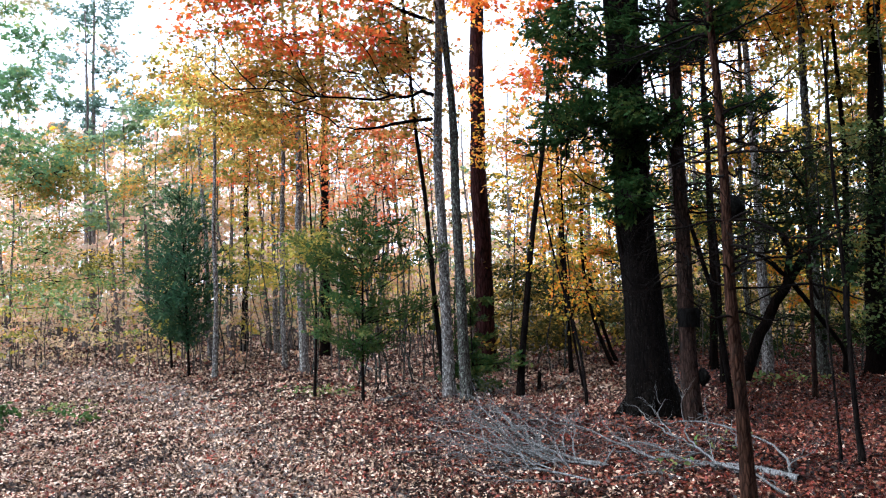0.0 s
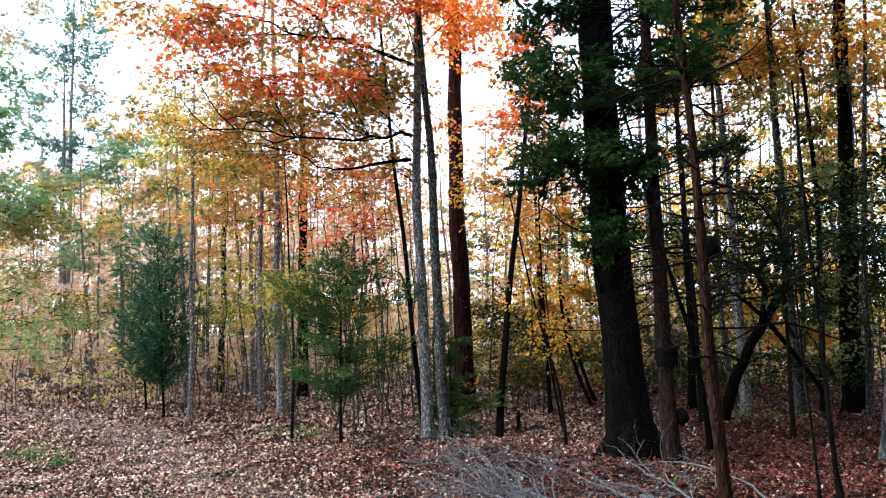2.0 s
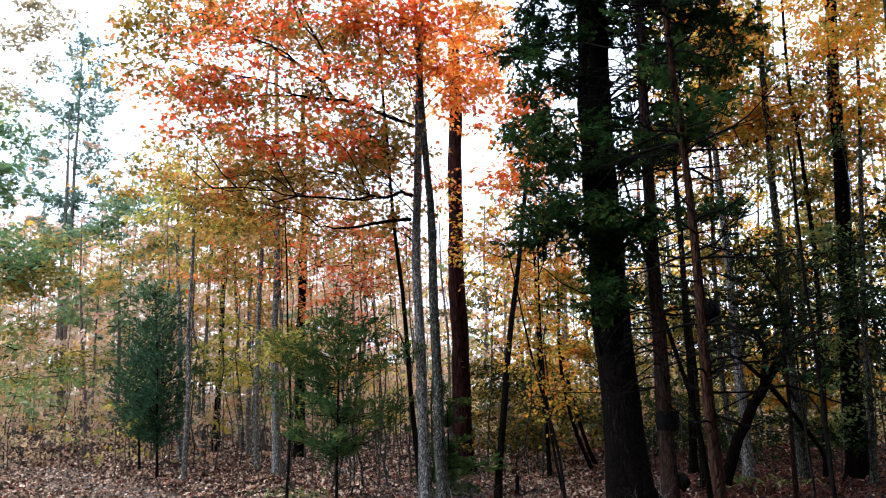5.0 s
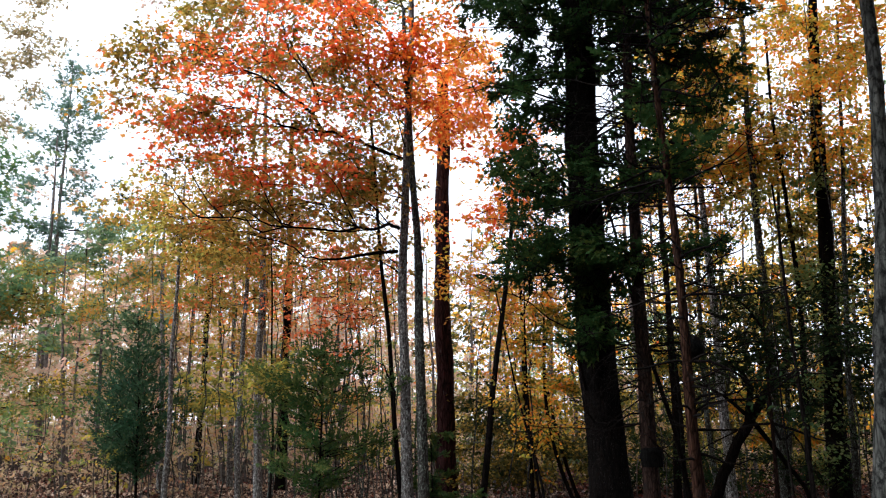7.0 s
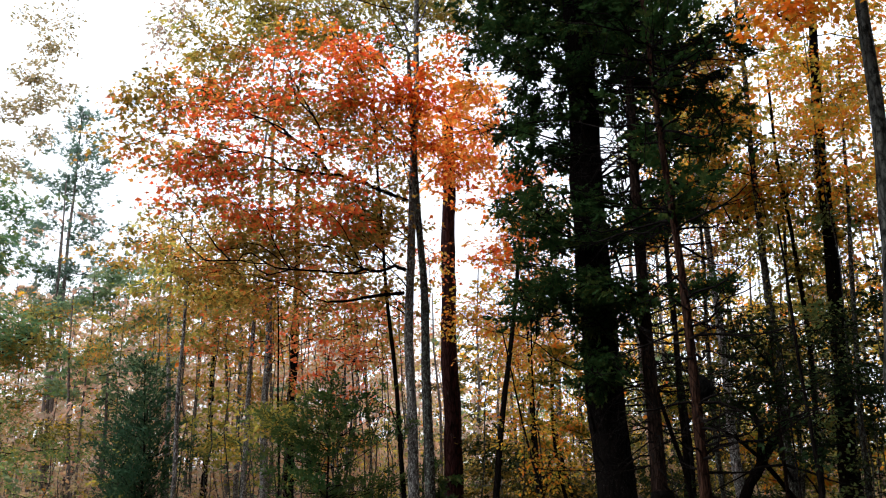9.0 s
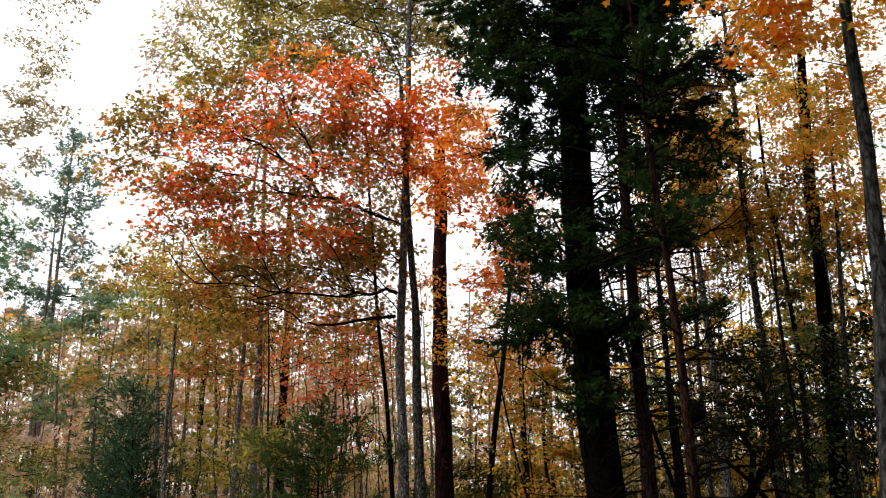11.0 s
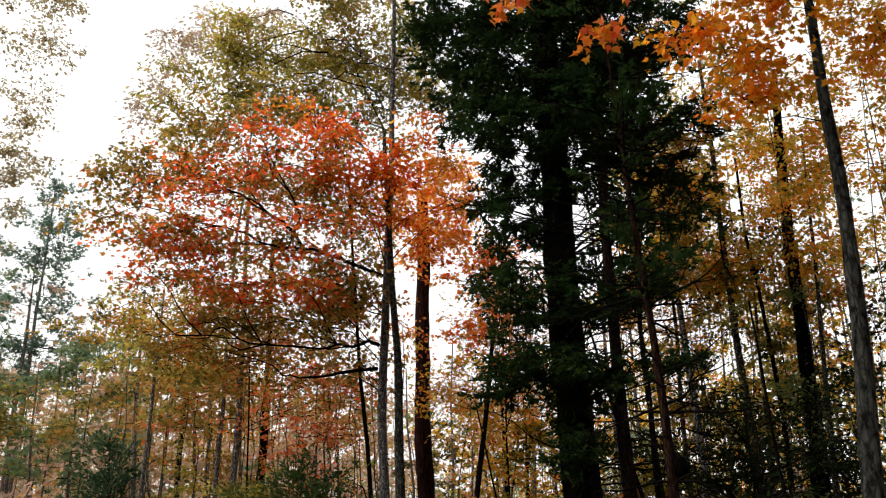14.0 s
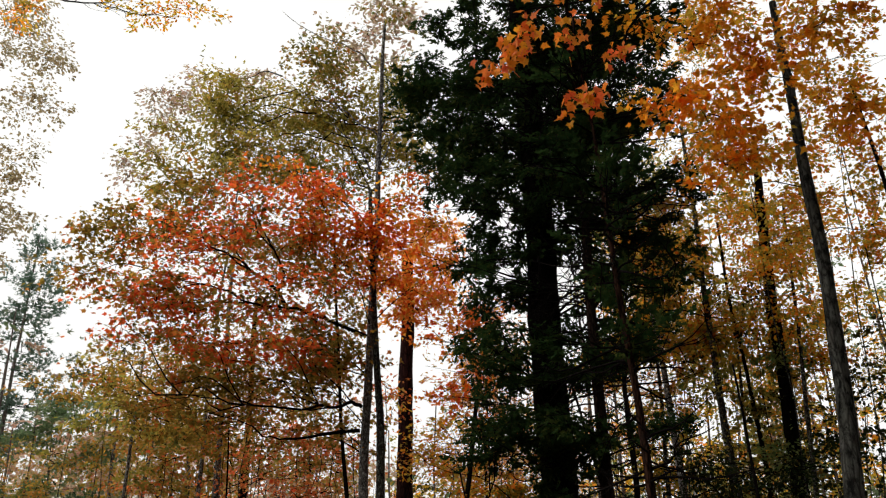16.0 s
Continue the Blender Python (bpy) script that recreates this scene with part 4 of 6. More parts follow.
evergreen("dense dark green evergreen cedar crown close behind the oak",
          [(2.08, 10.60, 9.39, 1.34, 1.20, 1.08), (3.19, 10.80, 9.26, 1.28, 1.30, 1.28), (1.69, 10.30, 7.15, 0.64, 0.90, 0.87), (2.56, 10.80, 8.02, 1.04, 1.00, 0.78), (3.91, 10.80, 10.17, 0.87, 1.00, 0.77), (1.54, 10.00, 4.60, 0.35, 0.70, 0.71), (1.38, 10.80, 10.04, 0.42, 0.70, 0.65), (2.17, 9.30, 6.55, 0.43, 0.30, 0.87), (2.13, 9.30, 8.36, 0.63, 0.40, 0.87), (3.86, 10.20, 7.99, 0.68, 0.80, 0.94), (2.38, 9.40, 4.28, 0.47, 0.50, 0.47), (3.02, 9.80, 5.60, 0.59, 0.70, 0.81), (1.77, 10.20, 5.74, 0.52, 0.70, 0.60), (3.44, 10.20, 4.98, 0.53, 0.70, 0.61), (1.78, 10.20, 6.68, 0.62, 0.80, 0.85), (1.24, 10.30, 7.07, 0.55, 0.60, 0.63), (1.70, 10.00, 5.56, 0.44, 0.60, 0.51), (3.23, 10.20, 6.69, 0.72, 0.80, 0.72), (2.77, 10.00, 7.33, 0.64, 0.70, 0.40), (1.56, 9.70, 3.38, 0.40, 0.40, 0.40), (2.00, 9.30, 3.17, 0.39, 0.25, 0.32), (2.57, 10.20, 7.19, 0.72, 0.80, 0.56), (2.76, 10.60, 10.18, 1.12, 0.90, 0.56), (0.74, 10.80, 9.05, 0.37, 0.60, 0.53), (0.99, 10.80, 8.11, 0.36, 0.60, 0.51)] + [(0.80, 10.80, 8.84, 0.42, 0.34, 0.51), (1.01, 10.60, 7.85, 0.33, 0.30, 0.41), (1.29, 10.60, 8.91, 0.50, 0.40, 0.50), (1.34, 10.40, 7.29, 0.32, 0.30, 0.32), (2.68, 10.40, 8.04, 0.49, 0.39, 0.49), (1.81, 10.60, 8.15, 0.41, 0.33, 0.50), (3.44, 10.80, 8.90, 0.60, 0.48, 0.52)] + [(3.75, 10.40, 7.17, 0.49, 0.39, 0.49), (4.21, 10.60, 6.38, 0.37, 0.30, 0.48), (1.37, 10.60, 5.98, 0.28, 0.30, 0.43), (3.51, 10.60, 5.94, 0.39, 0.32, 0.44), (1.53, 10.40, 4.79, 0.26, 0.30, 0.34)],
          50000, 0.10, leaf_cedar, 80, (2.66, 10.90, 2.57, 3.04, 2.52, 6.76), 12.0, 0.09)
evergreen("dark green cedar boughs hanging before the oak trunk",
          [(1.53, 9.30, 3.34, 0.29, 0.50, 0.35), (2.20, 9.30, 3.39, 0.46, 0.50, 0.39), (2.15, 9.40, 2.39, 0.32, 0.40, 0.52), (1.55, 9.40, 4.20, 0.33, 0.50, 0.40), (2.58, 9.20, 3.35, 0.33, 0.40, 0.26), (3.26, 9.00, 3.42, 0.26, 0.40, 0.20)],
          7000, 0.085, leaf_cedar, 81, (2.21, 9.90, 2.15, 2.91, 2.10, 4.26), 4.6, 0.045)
# a real shrub, with extra clumps added to darken the space round it
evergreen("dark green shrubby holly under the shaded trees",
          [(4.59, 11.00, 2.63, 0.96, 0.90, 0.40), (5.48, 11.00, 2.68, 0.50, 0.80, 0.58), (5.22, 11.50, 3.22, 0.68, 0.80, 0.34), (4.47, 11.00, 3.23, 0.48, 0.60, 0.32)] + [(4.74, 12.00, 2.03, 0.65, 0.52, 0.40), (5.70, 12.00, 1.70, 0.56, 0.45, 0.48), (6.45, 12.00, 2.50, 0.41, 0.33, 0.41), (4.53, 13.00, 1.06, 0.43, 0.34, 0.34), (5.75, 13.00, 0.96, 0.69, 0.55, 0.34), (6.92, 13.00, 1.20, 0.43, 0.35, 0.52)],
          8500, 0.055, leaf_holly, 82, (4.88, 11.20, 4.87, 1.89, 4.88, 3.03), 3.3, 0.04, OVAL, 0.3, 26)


# ---- wide foliage: shaded side darkened in leaf colour, far side paled for haze ----
def thicket(label, category, ells, count, size, outline, mat, seed, name="undergrowth", twig=0.42, per=24, hung=False):
    c = np.mean([e[:3] for e in ells], axis=0)
    ob = thing(name, (c[0], c[1], 0.0), label, category, kind="stuff")
    wood = Bag()
    part("foliage", crown(ells, count, size, outline, seed, wood, None, twig=twig, per=per, hollow=0.05, thick=0.02, twig_share=0.28), mat, ob, kind="stuff")
    r = np.random.default_rng(seed + 900)
    slim = Bag()
    for e in () if hung else ells:      # each mass grows on a slender stem from the ground
        x, y = e[0] + r.normal() * 0.25, e[1] + r.uniform(0.0, 0.6)
        k = np.linspace(0, 1, 9)[:, None]
        foot = np.array([x, y, float(ground_z(x, y)) - 0.05])
        line = foot + (np.array([e[0], e[1], e[2] + e[5] * 0.4]) - foot) * k + 0.05 * r.normal(size=(9, 3)) * [1, 1, 0]
        slim.tube(line, np.linspace(r.uniform(0.010, 0.022), 0.006, 9), 5, False)
    part("stems", wood, bark_thin, ob, kind="stuff")
    part("trunks", slim, bark_lichen, ob, kind="stuff")
    return ob


def leafy_branch(label, ells, count, size, mat, seed):
    """A near branch whose leaves are separate pieces on shared shapes."""
    r = np.random.default_rng(seed)
    hub = np.mean([e[:3] for e in ells], axis=0) + [0.9, -0.2, 0.75]
    ob = thing("maple_branch", tuple(hub), label, "branch")
    shapes = []
    for i in range(5):
        b = Bag()
        b.leaves(np.zeros((1, 3)), np.array([[1.0, 0, 0]]), size * (0.85 + 0.12 * i), MAPLE, 0.3)
        shapes.append(b.mesh("leaf", mat))
    for e in ells:
        c, rad = np.array(e[:3]), np.array(e[3:6])
        b = Bag()
        line = bend_line(hub, c, r, 0.1, 9)
        b.tube(line, np.linspace(0.012, 0.004, 9), 6)
        part("twig", b, bark_thin, ob, smooth=True)
        n = int(count / len(ells))
        for k in range(n):
            sub = r.integers(0, 7)
            g = np.random.default_rng(seed * 50 + sub + int(c[0] * 100)).normal(size=3) * 0.55 * rad
            p = c + g + r.normal(size=3) * 0.25 * rad
            leaf_ob = new("leaf", shapes[r.integers(5)])
            leaf_ob.parent = ob
            leaf_ob.matrix_basis = Matrix.LocRotScale(Vector(p - hub), Euler((r.normal() * 0.7, 0.6 + 0.5 * r.normal(), r.uniform(0, 6.28))), None)


thicket("amber and yellow leaves of the wood on the shaded side", "foliage",
        [(6.27, 17.00, 8.75, 1.44, 2.00, 2.09), (7.50, 17.00, 6.17, 1.80, 2.00, 2.05), (9.09, 17.00, 6.16, 1.46, 2.00, 2.13), (8.28, 16.00, 9.22, 1.58, 2.00, 1.84), (7.16, 18.00, 9.88, 1.56, 2.00, 1.70)],
        26000, 0.075, DIAMOND, leaf_turning, 90, twig=0.36, per=60)
thicket("orange and amber leaves high in the shaded wood", "foliage",
        [(7.06, 15.00, 12.07, 1.58, 1.50, 1.45), (7.42, 14.00, 9.17, 1.53, 1.50, 1.30), (8.16, 13.00, 6.99, 1.20, 1.50, 1.31), (6.38, 16.00, 7.17, 1.46, 1.50, 1.70), (8.72, 13.00, 9.64, 1.18, 1.50, 1.30), (8.04, 15.00, 6.84, 1.55, 1.50, 1.67), (8.13, 12.00, 11.45, 1.77, 1.00, 0.71), (6.33, 12.00, 11.74, 1.37, 1.00, 0.57)],
        25000, 0.075, DIAMOND, leaf_gold, 107, twig=0.36, per=60)
# undergrowth filled out with near-black leaves to close off bright gaps
thicket("dark green undergrowth, thickened to darken the gaps under the shaded trees", "shrub",
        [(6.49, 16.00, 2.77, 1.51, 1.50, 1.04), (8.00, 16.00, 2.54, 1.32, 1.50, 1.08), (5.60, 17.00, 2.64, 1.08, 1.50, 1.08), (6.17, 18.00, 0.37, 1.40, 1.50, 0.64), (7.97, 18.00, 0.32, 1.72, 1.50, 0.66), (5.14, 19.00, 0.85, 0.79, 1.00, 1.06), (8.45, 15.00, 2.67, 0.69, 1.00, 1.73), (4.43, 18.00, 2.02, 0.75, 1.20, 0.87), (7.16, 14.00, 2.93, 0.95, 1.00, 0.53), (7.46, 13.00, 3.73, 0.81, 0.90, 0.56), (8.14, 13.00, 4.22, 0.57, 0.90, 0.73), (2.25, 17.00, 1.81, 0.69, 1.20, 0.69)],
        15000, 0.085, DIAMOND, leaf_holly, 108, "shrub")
thicket("green-gold leaves of the shaded side, darkened in colour for shade", "foliage",
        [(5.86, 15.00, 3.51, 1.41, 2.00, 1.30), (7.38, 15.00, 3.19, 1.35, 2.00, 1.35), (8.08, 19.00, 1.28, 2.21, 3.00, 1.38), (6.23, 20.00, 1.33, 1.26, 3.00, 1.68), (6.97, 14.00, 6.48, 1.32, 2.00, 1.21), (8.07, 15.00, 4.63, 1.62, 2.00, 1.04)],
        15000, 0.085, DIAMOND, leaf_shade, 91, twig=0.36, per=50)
thicket("low green-gold shrubs in the gap, darkened in colour for shade", "shrub",
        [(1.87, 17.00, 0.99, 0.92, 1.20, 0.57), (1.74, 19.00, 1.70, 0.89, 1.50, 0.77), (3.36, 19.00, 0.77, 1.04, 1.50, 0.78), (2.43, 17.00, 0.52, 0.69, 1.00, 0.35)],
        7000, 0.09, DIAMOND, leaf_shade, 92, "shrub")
thicket("orange and amber leaves behind the gap", "foliage",
        [(2.80, 19.00, 2.95, 1.16, 2.00, 1.29), (3.48, 19.00, 4.21, 1.05, 2.00, 1.31), (2.84, 18.00, 3.95, 0.99, 2.00, 1.23)],
        3000, 0.075, OAK, leaf_rust, 93)
thicket("blue-green pine boughs hanging at the trail side", "foliage",
        [(-7.06, 14.00, 5.19, 0.76, 1.00, 0.86), (-6.47, 13.00, 3.77, 0.79, 1.00, 0.59), (-7.57, 15.00, 6.38, 0.47, 0.80, 0.59)],
        3000, 0.12, FAN, leaf_teal, 94, hung=True)
thicket("green leaves of a shrub at the trail side", "shrub",
        [(-6.21, 13.00, 1.83, 1.06, 1.00, 0.43), (-6.40, 14.00, 2.98, 0.83, 1.00, 0.41), (-6.05, 12.00, 2.46, 0.45, 0.80, 0.45), (-6.66, 15.00, 1.47, 0.88, 1.00, 0.33)],
        2600, 0.06, OVAL, leaf_green, 95, "shrub", hung=True)
thicket("olive and amber leaves over the trail side", "foliage",
        [(-6.29, 13.00, 3.14, 0.88, 1.00, 0.58), (-7.16, 14.00, 4.14, 0.64, 1.00, 0.64), (-6.76, 15.00, 3.89, 0.67, 1.00, 0.45)],
        3800, 0.07, OAK, leaf_olive, 96, hung=True)
thicket("dark green low bush at the trail edge", "shrub",
        [(-4.51, 8.60, 0.47, 0.20, 0.40, 0.33), (-3.86, 8.50, 0.40, 0.35, 0.30, 0.08)], 260, 0.055, OVAL, leaf_cedar_light, 97, "shrub", 0.15, hung=True)
thicket("pale hazy leaves of a tall far tree", "foliage",
        [(-10.66, 22.00, 17.49, 1.27, 2.00, 1.37), (-10.15, 22.00, 15.50, 1.03, 2.00, 1.50), (-10.09, 22.00, 12.52, 0.71, 1.50, 1.07), (-11.42, 22.00, 18.94, 1.02, 1.50, 1.02)],         4500, 0.10, DIAMOND, leaf_brownish, 98, hung=True)
thicket("brownish leaves high over the trail side", "foliage",
        [(-9.79, 20.00, 10.63, 0.63, 0.51, 0.70), (-9.05, 20.00, 9.81, 0.36, 0.30, 0.36), (-9.89, 20.00, 8.87, 0.33, 0.30, 0.55), (-9.47, 20.00, 11.08, 0.56, 0.45, 0.42)], 1300, 0.10, DIAMOND, leaf_brownish, 119, hung=True)
thicket("tan leaves on a bare overhanging branch", "foliage",
        [(-4.43, 14.00, 12.86, 0.93, 0.60, 0.27), (-8.16, 16.00, 14.38, 0.59, 0.80, 0.59)], 420, 0.08, OVAL, leaf_amber, 99, hung=True)
thicket("orange and rust leaves behind the evergreen", "foliage",
        [(2.05, 15.00, 4.93, 0.62, 1.00, 0.94), (1.52, 15.00, 4.03, 0.61, 1.00, 0.61), (2.63, 15.00, 6.11, 0.53, 1.00, 0.75), (3.80, 15.50, 4.52, 0.98, 1.00, 0.98), (4.97, 15.50, 5.38, 0.78, 1.00, 1.01)],
        4600, 0.075, OAK, leaf_rust, 114)
thicket("pink leaves of far maples, paled in colour for haze", "foliage",
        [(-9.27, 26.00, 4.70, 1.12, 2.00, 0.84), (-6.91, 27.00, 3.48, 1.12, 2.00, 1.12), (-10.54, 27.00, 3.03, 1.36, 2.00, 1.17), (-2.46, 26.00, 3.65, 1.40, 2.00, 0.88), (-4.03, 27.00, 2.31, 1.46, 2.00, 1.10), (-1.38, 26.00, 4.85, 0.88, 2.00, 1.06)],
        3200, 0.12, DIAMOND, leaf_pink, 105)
thicket("pale thin leaves at the top of a tall oak", "foliage",
        [(-0.22, 13.00, 11.67, 0.64, 0.51, 0.53), (-0.73, 13.00, 10.88, 0.38, 0.30, 0.42), (-4.77, 17.00, 12.31, 0.52, 0.42, 0.52), (-5.13, 17.00, 11.10, 0.44, 0.35, 0.76), (-2.59, 17.00, 13.17, 0.67, 0.53, 0.40), (-3.91, 17.00, 12.65, 0.79, 0.63, 0.66), (0.41, 13.00, 11.97, 0.54, 0.43, 0.43)], 3600, 0.085, OVAL, leaf_pale, 100, hung=True)
thicket("olive and amber leaves deep in the wood, dimmed in colour for shade", "foliage",
        [(3.50, 22.00, 2.13, 0.88, 0.71, 0.74), (4.33, 22.00, 0.79, 0.88, 0.71, 0.74), (5.85, 22.00, 1.92, 1.03, 0.83, 0.88), (6.52, 21.00, 0.76, 0.98, 0.79, 0.84), (8.05, 22.00, 1.57, 1.18, 0.94, 0.74), (8.91, 21.00, 0.69, 1.12, 0.90, 0.84), (10.57, 22.00, 1.80, 1.03, 0.83, 0.88), (9.40, 23.00, 2.78, 1.39, 1.11, 0.62), (10.57, 21.00, 0.23, 0.84, 0.67, 0.70), (5.25, 23.00, 3.51, 1.08, 0.87, 0.77), (7.11, 23.00, 3.46, 1.08, 0.87, 0.93), (3.15, 21.00, 0.57, 0.84, 0.67, 0.50), (2.13, 22.00, 0.85, 0.74, 0.59, 0.59)], 13000, 0.10, DIAMOND, leaf_dimmed, 116, hung=True, per=60)
thicket("amber and rust leaves of young trees in the shaded wood", "foliage",
        [(2.21, 15.00, 2.81, 0.51, 0.40, 0.61), (2.66, 15.00, 3.62, 0.51, 0.41, 0.61), (2.97, 16.00, 2.03, 0.53, 0.43, 0.43), (5.17, 15.00, 4.20, 0.52, 0.41, 0.62), (5.77, 15.00, 5.15, 0.52, 0.42, 0.63), (5.93, 15.00, 1.94, 0.61, 0.48, 0.30), (6.80, 15.00, 1.42, 0.50, 0.40, 0.24), (2.73, 16.00, 1.40, 0.42, 0.34, 0.32), (2.11, 16.00, 2.04, 0.43, 0.34, 0.43), (4.86, 16.00, 2.85, 0.43, 0.35, 0.54), (5.66, 15.00, 6.57, 0.53, 0.42, 0.64), (6.07, 15.00, 7.68, 0.54, 0.43, 0.64)], 6500, 0.075, OVAL, leaf_turning, 117, hung=True, twig=0.3, per=50)
thicket("beige leaves of the woods beyond the trail, paled for haze", "foliage",
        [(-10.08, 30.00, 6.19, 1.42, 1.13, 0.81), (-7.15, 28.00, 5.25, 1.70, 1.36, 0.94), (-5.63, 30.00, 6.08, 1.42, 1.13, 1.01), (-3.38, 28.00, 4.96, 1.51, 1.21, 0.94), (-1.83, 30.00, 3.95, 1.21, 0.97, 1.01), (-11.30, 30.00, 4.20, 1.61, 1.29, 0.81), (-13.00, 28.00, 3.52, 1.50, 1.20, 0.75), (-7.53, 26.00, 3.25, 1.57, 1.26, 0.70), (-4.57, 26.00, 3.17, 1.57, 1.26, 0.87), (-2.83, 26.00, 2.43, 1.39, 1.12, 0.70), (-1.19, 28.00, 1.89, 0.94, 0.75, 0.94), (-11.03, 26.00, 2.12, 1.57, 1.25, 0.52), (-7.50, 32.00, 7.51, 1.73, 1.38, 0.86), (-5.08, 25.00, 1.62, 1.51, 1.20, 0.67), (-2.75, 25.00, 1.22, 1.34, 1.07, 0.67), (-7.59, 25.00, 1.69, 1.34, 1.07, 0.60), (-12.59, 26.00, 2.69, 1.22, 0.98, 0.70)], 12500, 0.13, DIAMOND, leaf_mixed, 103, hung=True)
thicket("pink leaves of woods beyond the trail, paled for haze", "foliage",
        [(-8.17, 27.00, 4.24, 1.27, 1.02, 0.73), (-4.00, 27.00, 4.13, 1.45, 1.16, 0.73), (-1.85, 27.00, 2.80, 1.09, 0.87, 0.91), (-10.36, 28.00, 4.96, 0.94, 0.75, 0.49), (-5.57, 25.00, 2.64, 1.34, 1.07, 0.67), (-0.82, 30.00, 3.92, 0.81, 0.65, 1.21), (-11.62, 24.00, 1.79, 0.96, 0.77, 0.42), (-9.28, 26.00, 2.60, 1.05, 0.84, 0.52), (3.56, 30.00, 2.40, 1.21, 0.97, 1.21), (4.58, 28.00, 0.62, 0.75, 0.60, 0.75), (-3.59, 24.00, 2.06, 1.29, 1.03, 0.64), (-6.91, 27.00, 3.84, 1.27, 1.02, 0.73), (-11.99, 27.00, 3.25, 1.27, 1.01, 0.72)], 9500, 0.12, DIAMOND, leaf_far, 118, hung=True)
thicket("yellow and olive leaves of young trees beyond the trail", "foliage",
        [(-5.39, 18.00, 6.42, 0.62, 0.49, 0.37), (-6.44, 19.00, 6.30, 0.78, 0.62, 0.44), (-4.73, 18.00, 4.91, 0.61, 0.49, 0.37), (-3.79, 17.00, 5.18, 0.58, 0.46, 0.69), (-3.51, 18.00, 4.15, 0.73, 0.58, 0.36), (-4.81, 20.00, 3.64, 0.80, 0.64, 0.40), (-3.13, 18.00, 3.17, 0.48, 0.38, 0.48), (-2.17, 18.00, 2.79, 0.60, 0.48, 0.36), (-1.46, 18.00, 2.18, 0.72, 0.57, 0.48)] + [(-4.51, 18.00, 5.00, 0.82, 0.65, 0.58), (-3.51, 18.00, 5.35, 0.83, 0.66, 0.59), (-2.43, 18.00, 4.88, 0.82, 0.66, 0.59), (-1.21, 17.00, 5.03, 0.68, 0.54, 0.56), (-3.64, 18.00, 4.31, 0.92, 0.74, 0.42), (-1.70, 18.00, 4.31, 0.93, 0.75, 0.42), (-0.63, 17.00, 4.37, 0.56, 0.45, 0.56)], 7600, 0.085, OVAL, leaf_bronze, 104)
thicket("olive and rust leaves of young oaks beyond the trail", "foliage",
        [(-2.52, 17.00, 4.45, 0.69, 0.55, 0.46), (-3.52, 18.00, 4.89, 0.73, 0.59, 0.49), (-4.60, 19.00, 4.57, 0.77, 0.61, 0.46), (-5.92, 20.00, 5.15, 0.81, 0.65, 0.49), (-1.83, 17.00, 4.44, 0.53, 0.42, 0.46), (-6.72, 20.00, 4.89, 0.67, 0.54, 0.40), (-1.03, 17.00, 4.55, 0.58, 0.46, 0.42), (-3.95, 19.00, 4.04, 0.89, 0.71, 0.38), (-0.49, 18.00, 3.85, 0.49, 0.39, 0.49), (-8.13, 21.00, 4.37, 0.84, 0.67, 0.42)], 5400, 0.078, OAK, leaf_bronze, 120, hung=True)
thicket("rust and orange leaves in the gap before the evergreen", "foliage",
        [(1.90, 15.00, 6.65, 0.43, 0.34, 0.53), (2.07, 15.00, 5.46, 0.48, 0.38, 0.52), (1.68, 15.00, 4.23, 0.46, 0.37, 0.46), (2.56, 15.00, 4.63, 0.41, 0.33, 0.61), (1.60, 15.50, 5.47, 0.32, 0.30, 0.43), (2.42, 15.00, 6.32, 0.42, 0.34, 0.42)], 2600, 0.075, OAK, leaf_rust, 121, hung=True)
thicket("flat pine boughs beyond the trail", "foliage",
        [(-7.99, 23.00, 6.43, 1.09, 0.87, 0.22), (-8.67, 23.00, 6.04, 0.71, 0.57, 0.22), (-6.74, 22.00, 5.52, 0.53, 0.43, 0.21), (-7.78, 23.00, 6.95, 0.94, 0.75, 0.16), (-7.17, 22.00, 5.22, 0.44, 0.36, 0.18), (-10.32, 24.00, 6.09, 0.65, 0.52, 0.26)], 2200, 0.14, FAN, leaf_pine, 111, hung=True)
thicket("orange leaves of maples behind the twin trunks", "foliage",
        [(-2.59, 16.00, 4.40, 0.43, 0.35, 0.54), (-1.82, 15.00, 4.94, 0.62, 0.49, 0.31), (-3.66, 17.00, 4.47, 0.34, 0.30, 0.23), (-0.19, 15.00, 4.29, 0.31, 0.30, 0.37), (-0.50, 15.00, 3.88, 0.31, 0.30, 0.20), (0.34, 15.00, 5.22, 0.27, 0.30, 0.52), (-1.01, 15.00, 4.30, 0.41, 0.33, 0.24)] + [(-2.07, 15.00, 4.93, 0.50, 0.40, 0.30), (-1.15, 15.00, 4.33, 0.49, 0.39, 0.30), (-0.90, 15.00, 5.34, 0.41, 0.32, 0.30)], 560, 0.07, MAPLE, leaf_coral, 113, per=8)
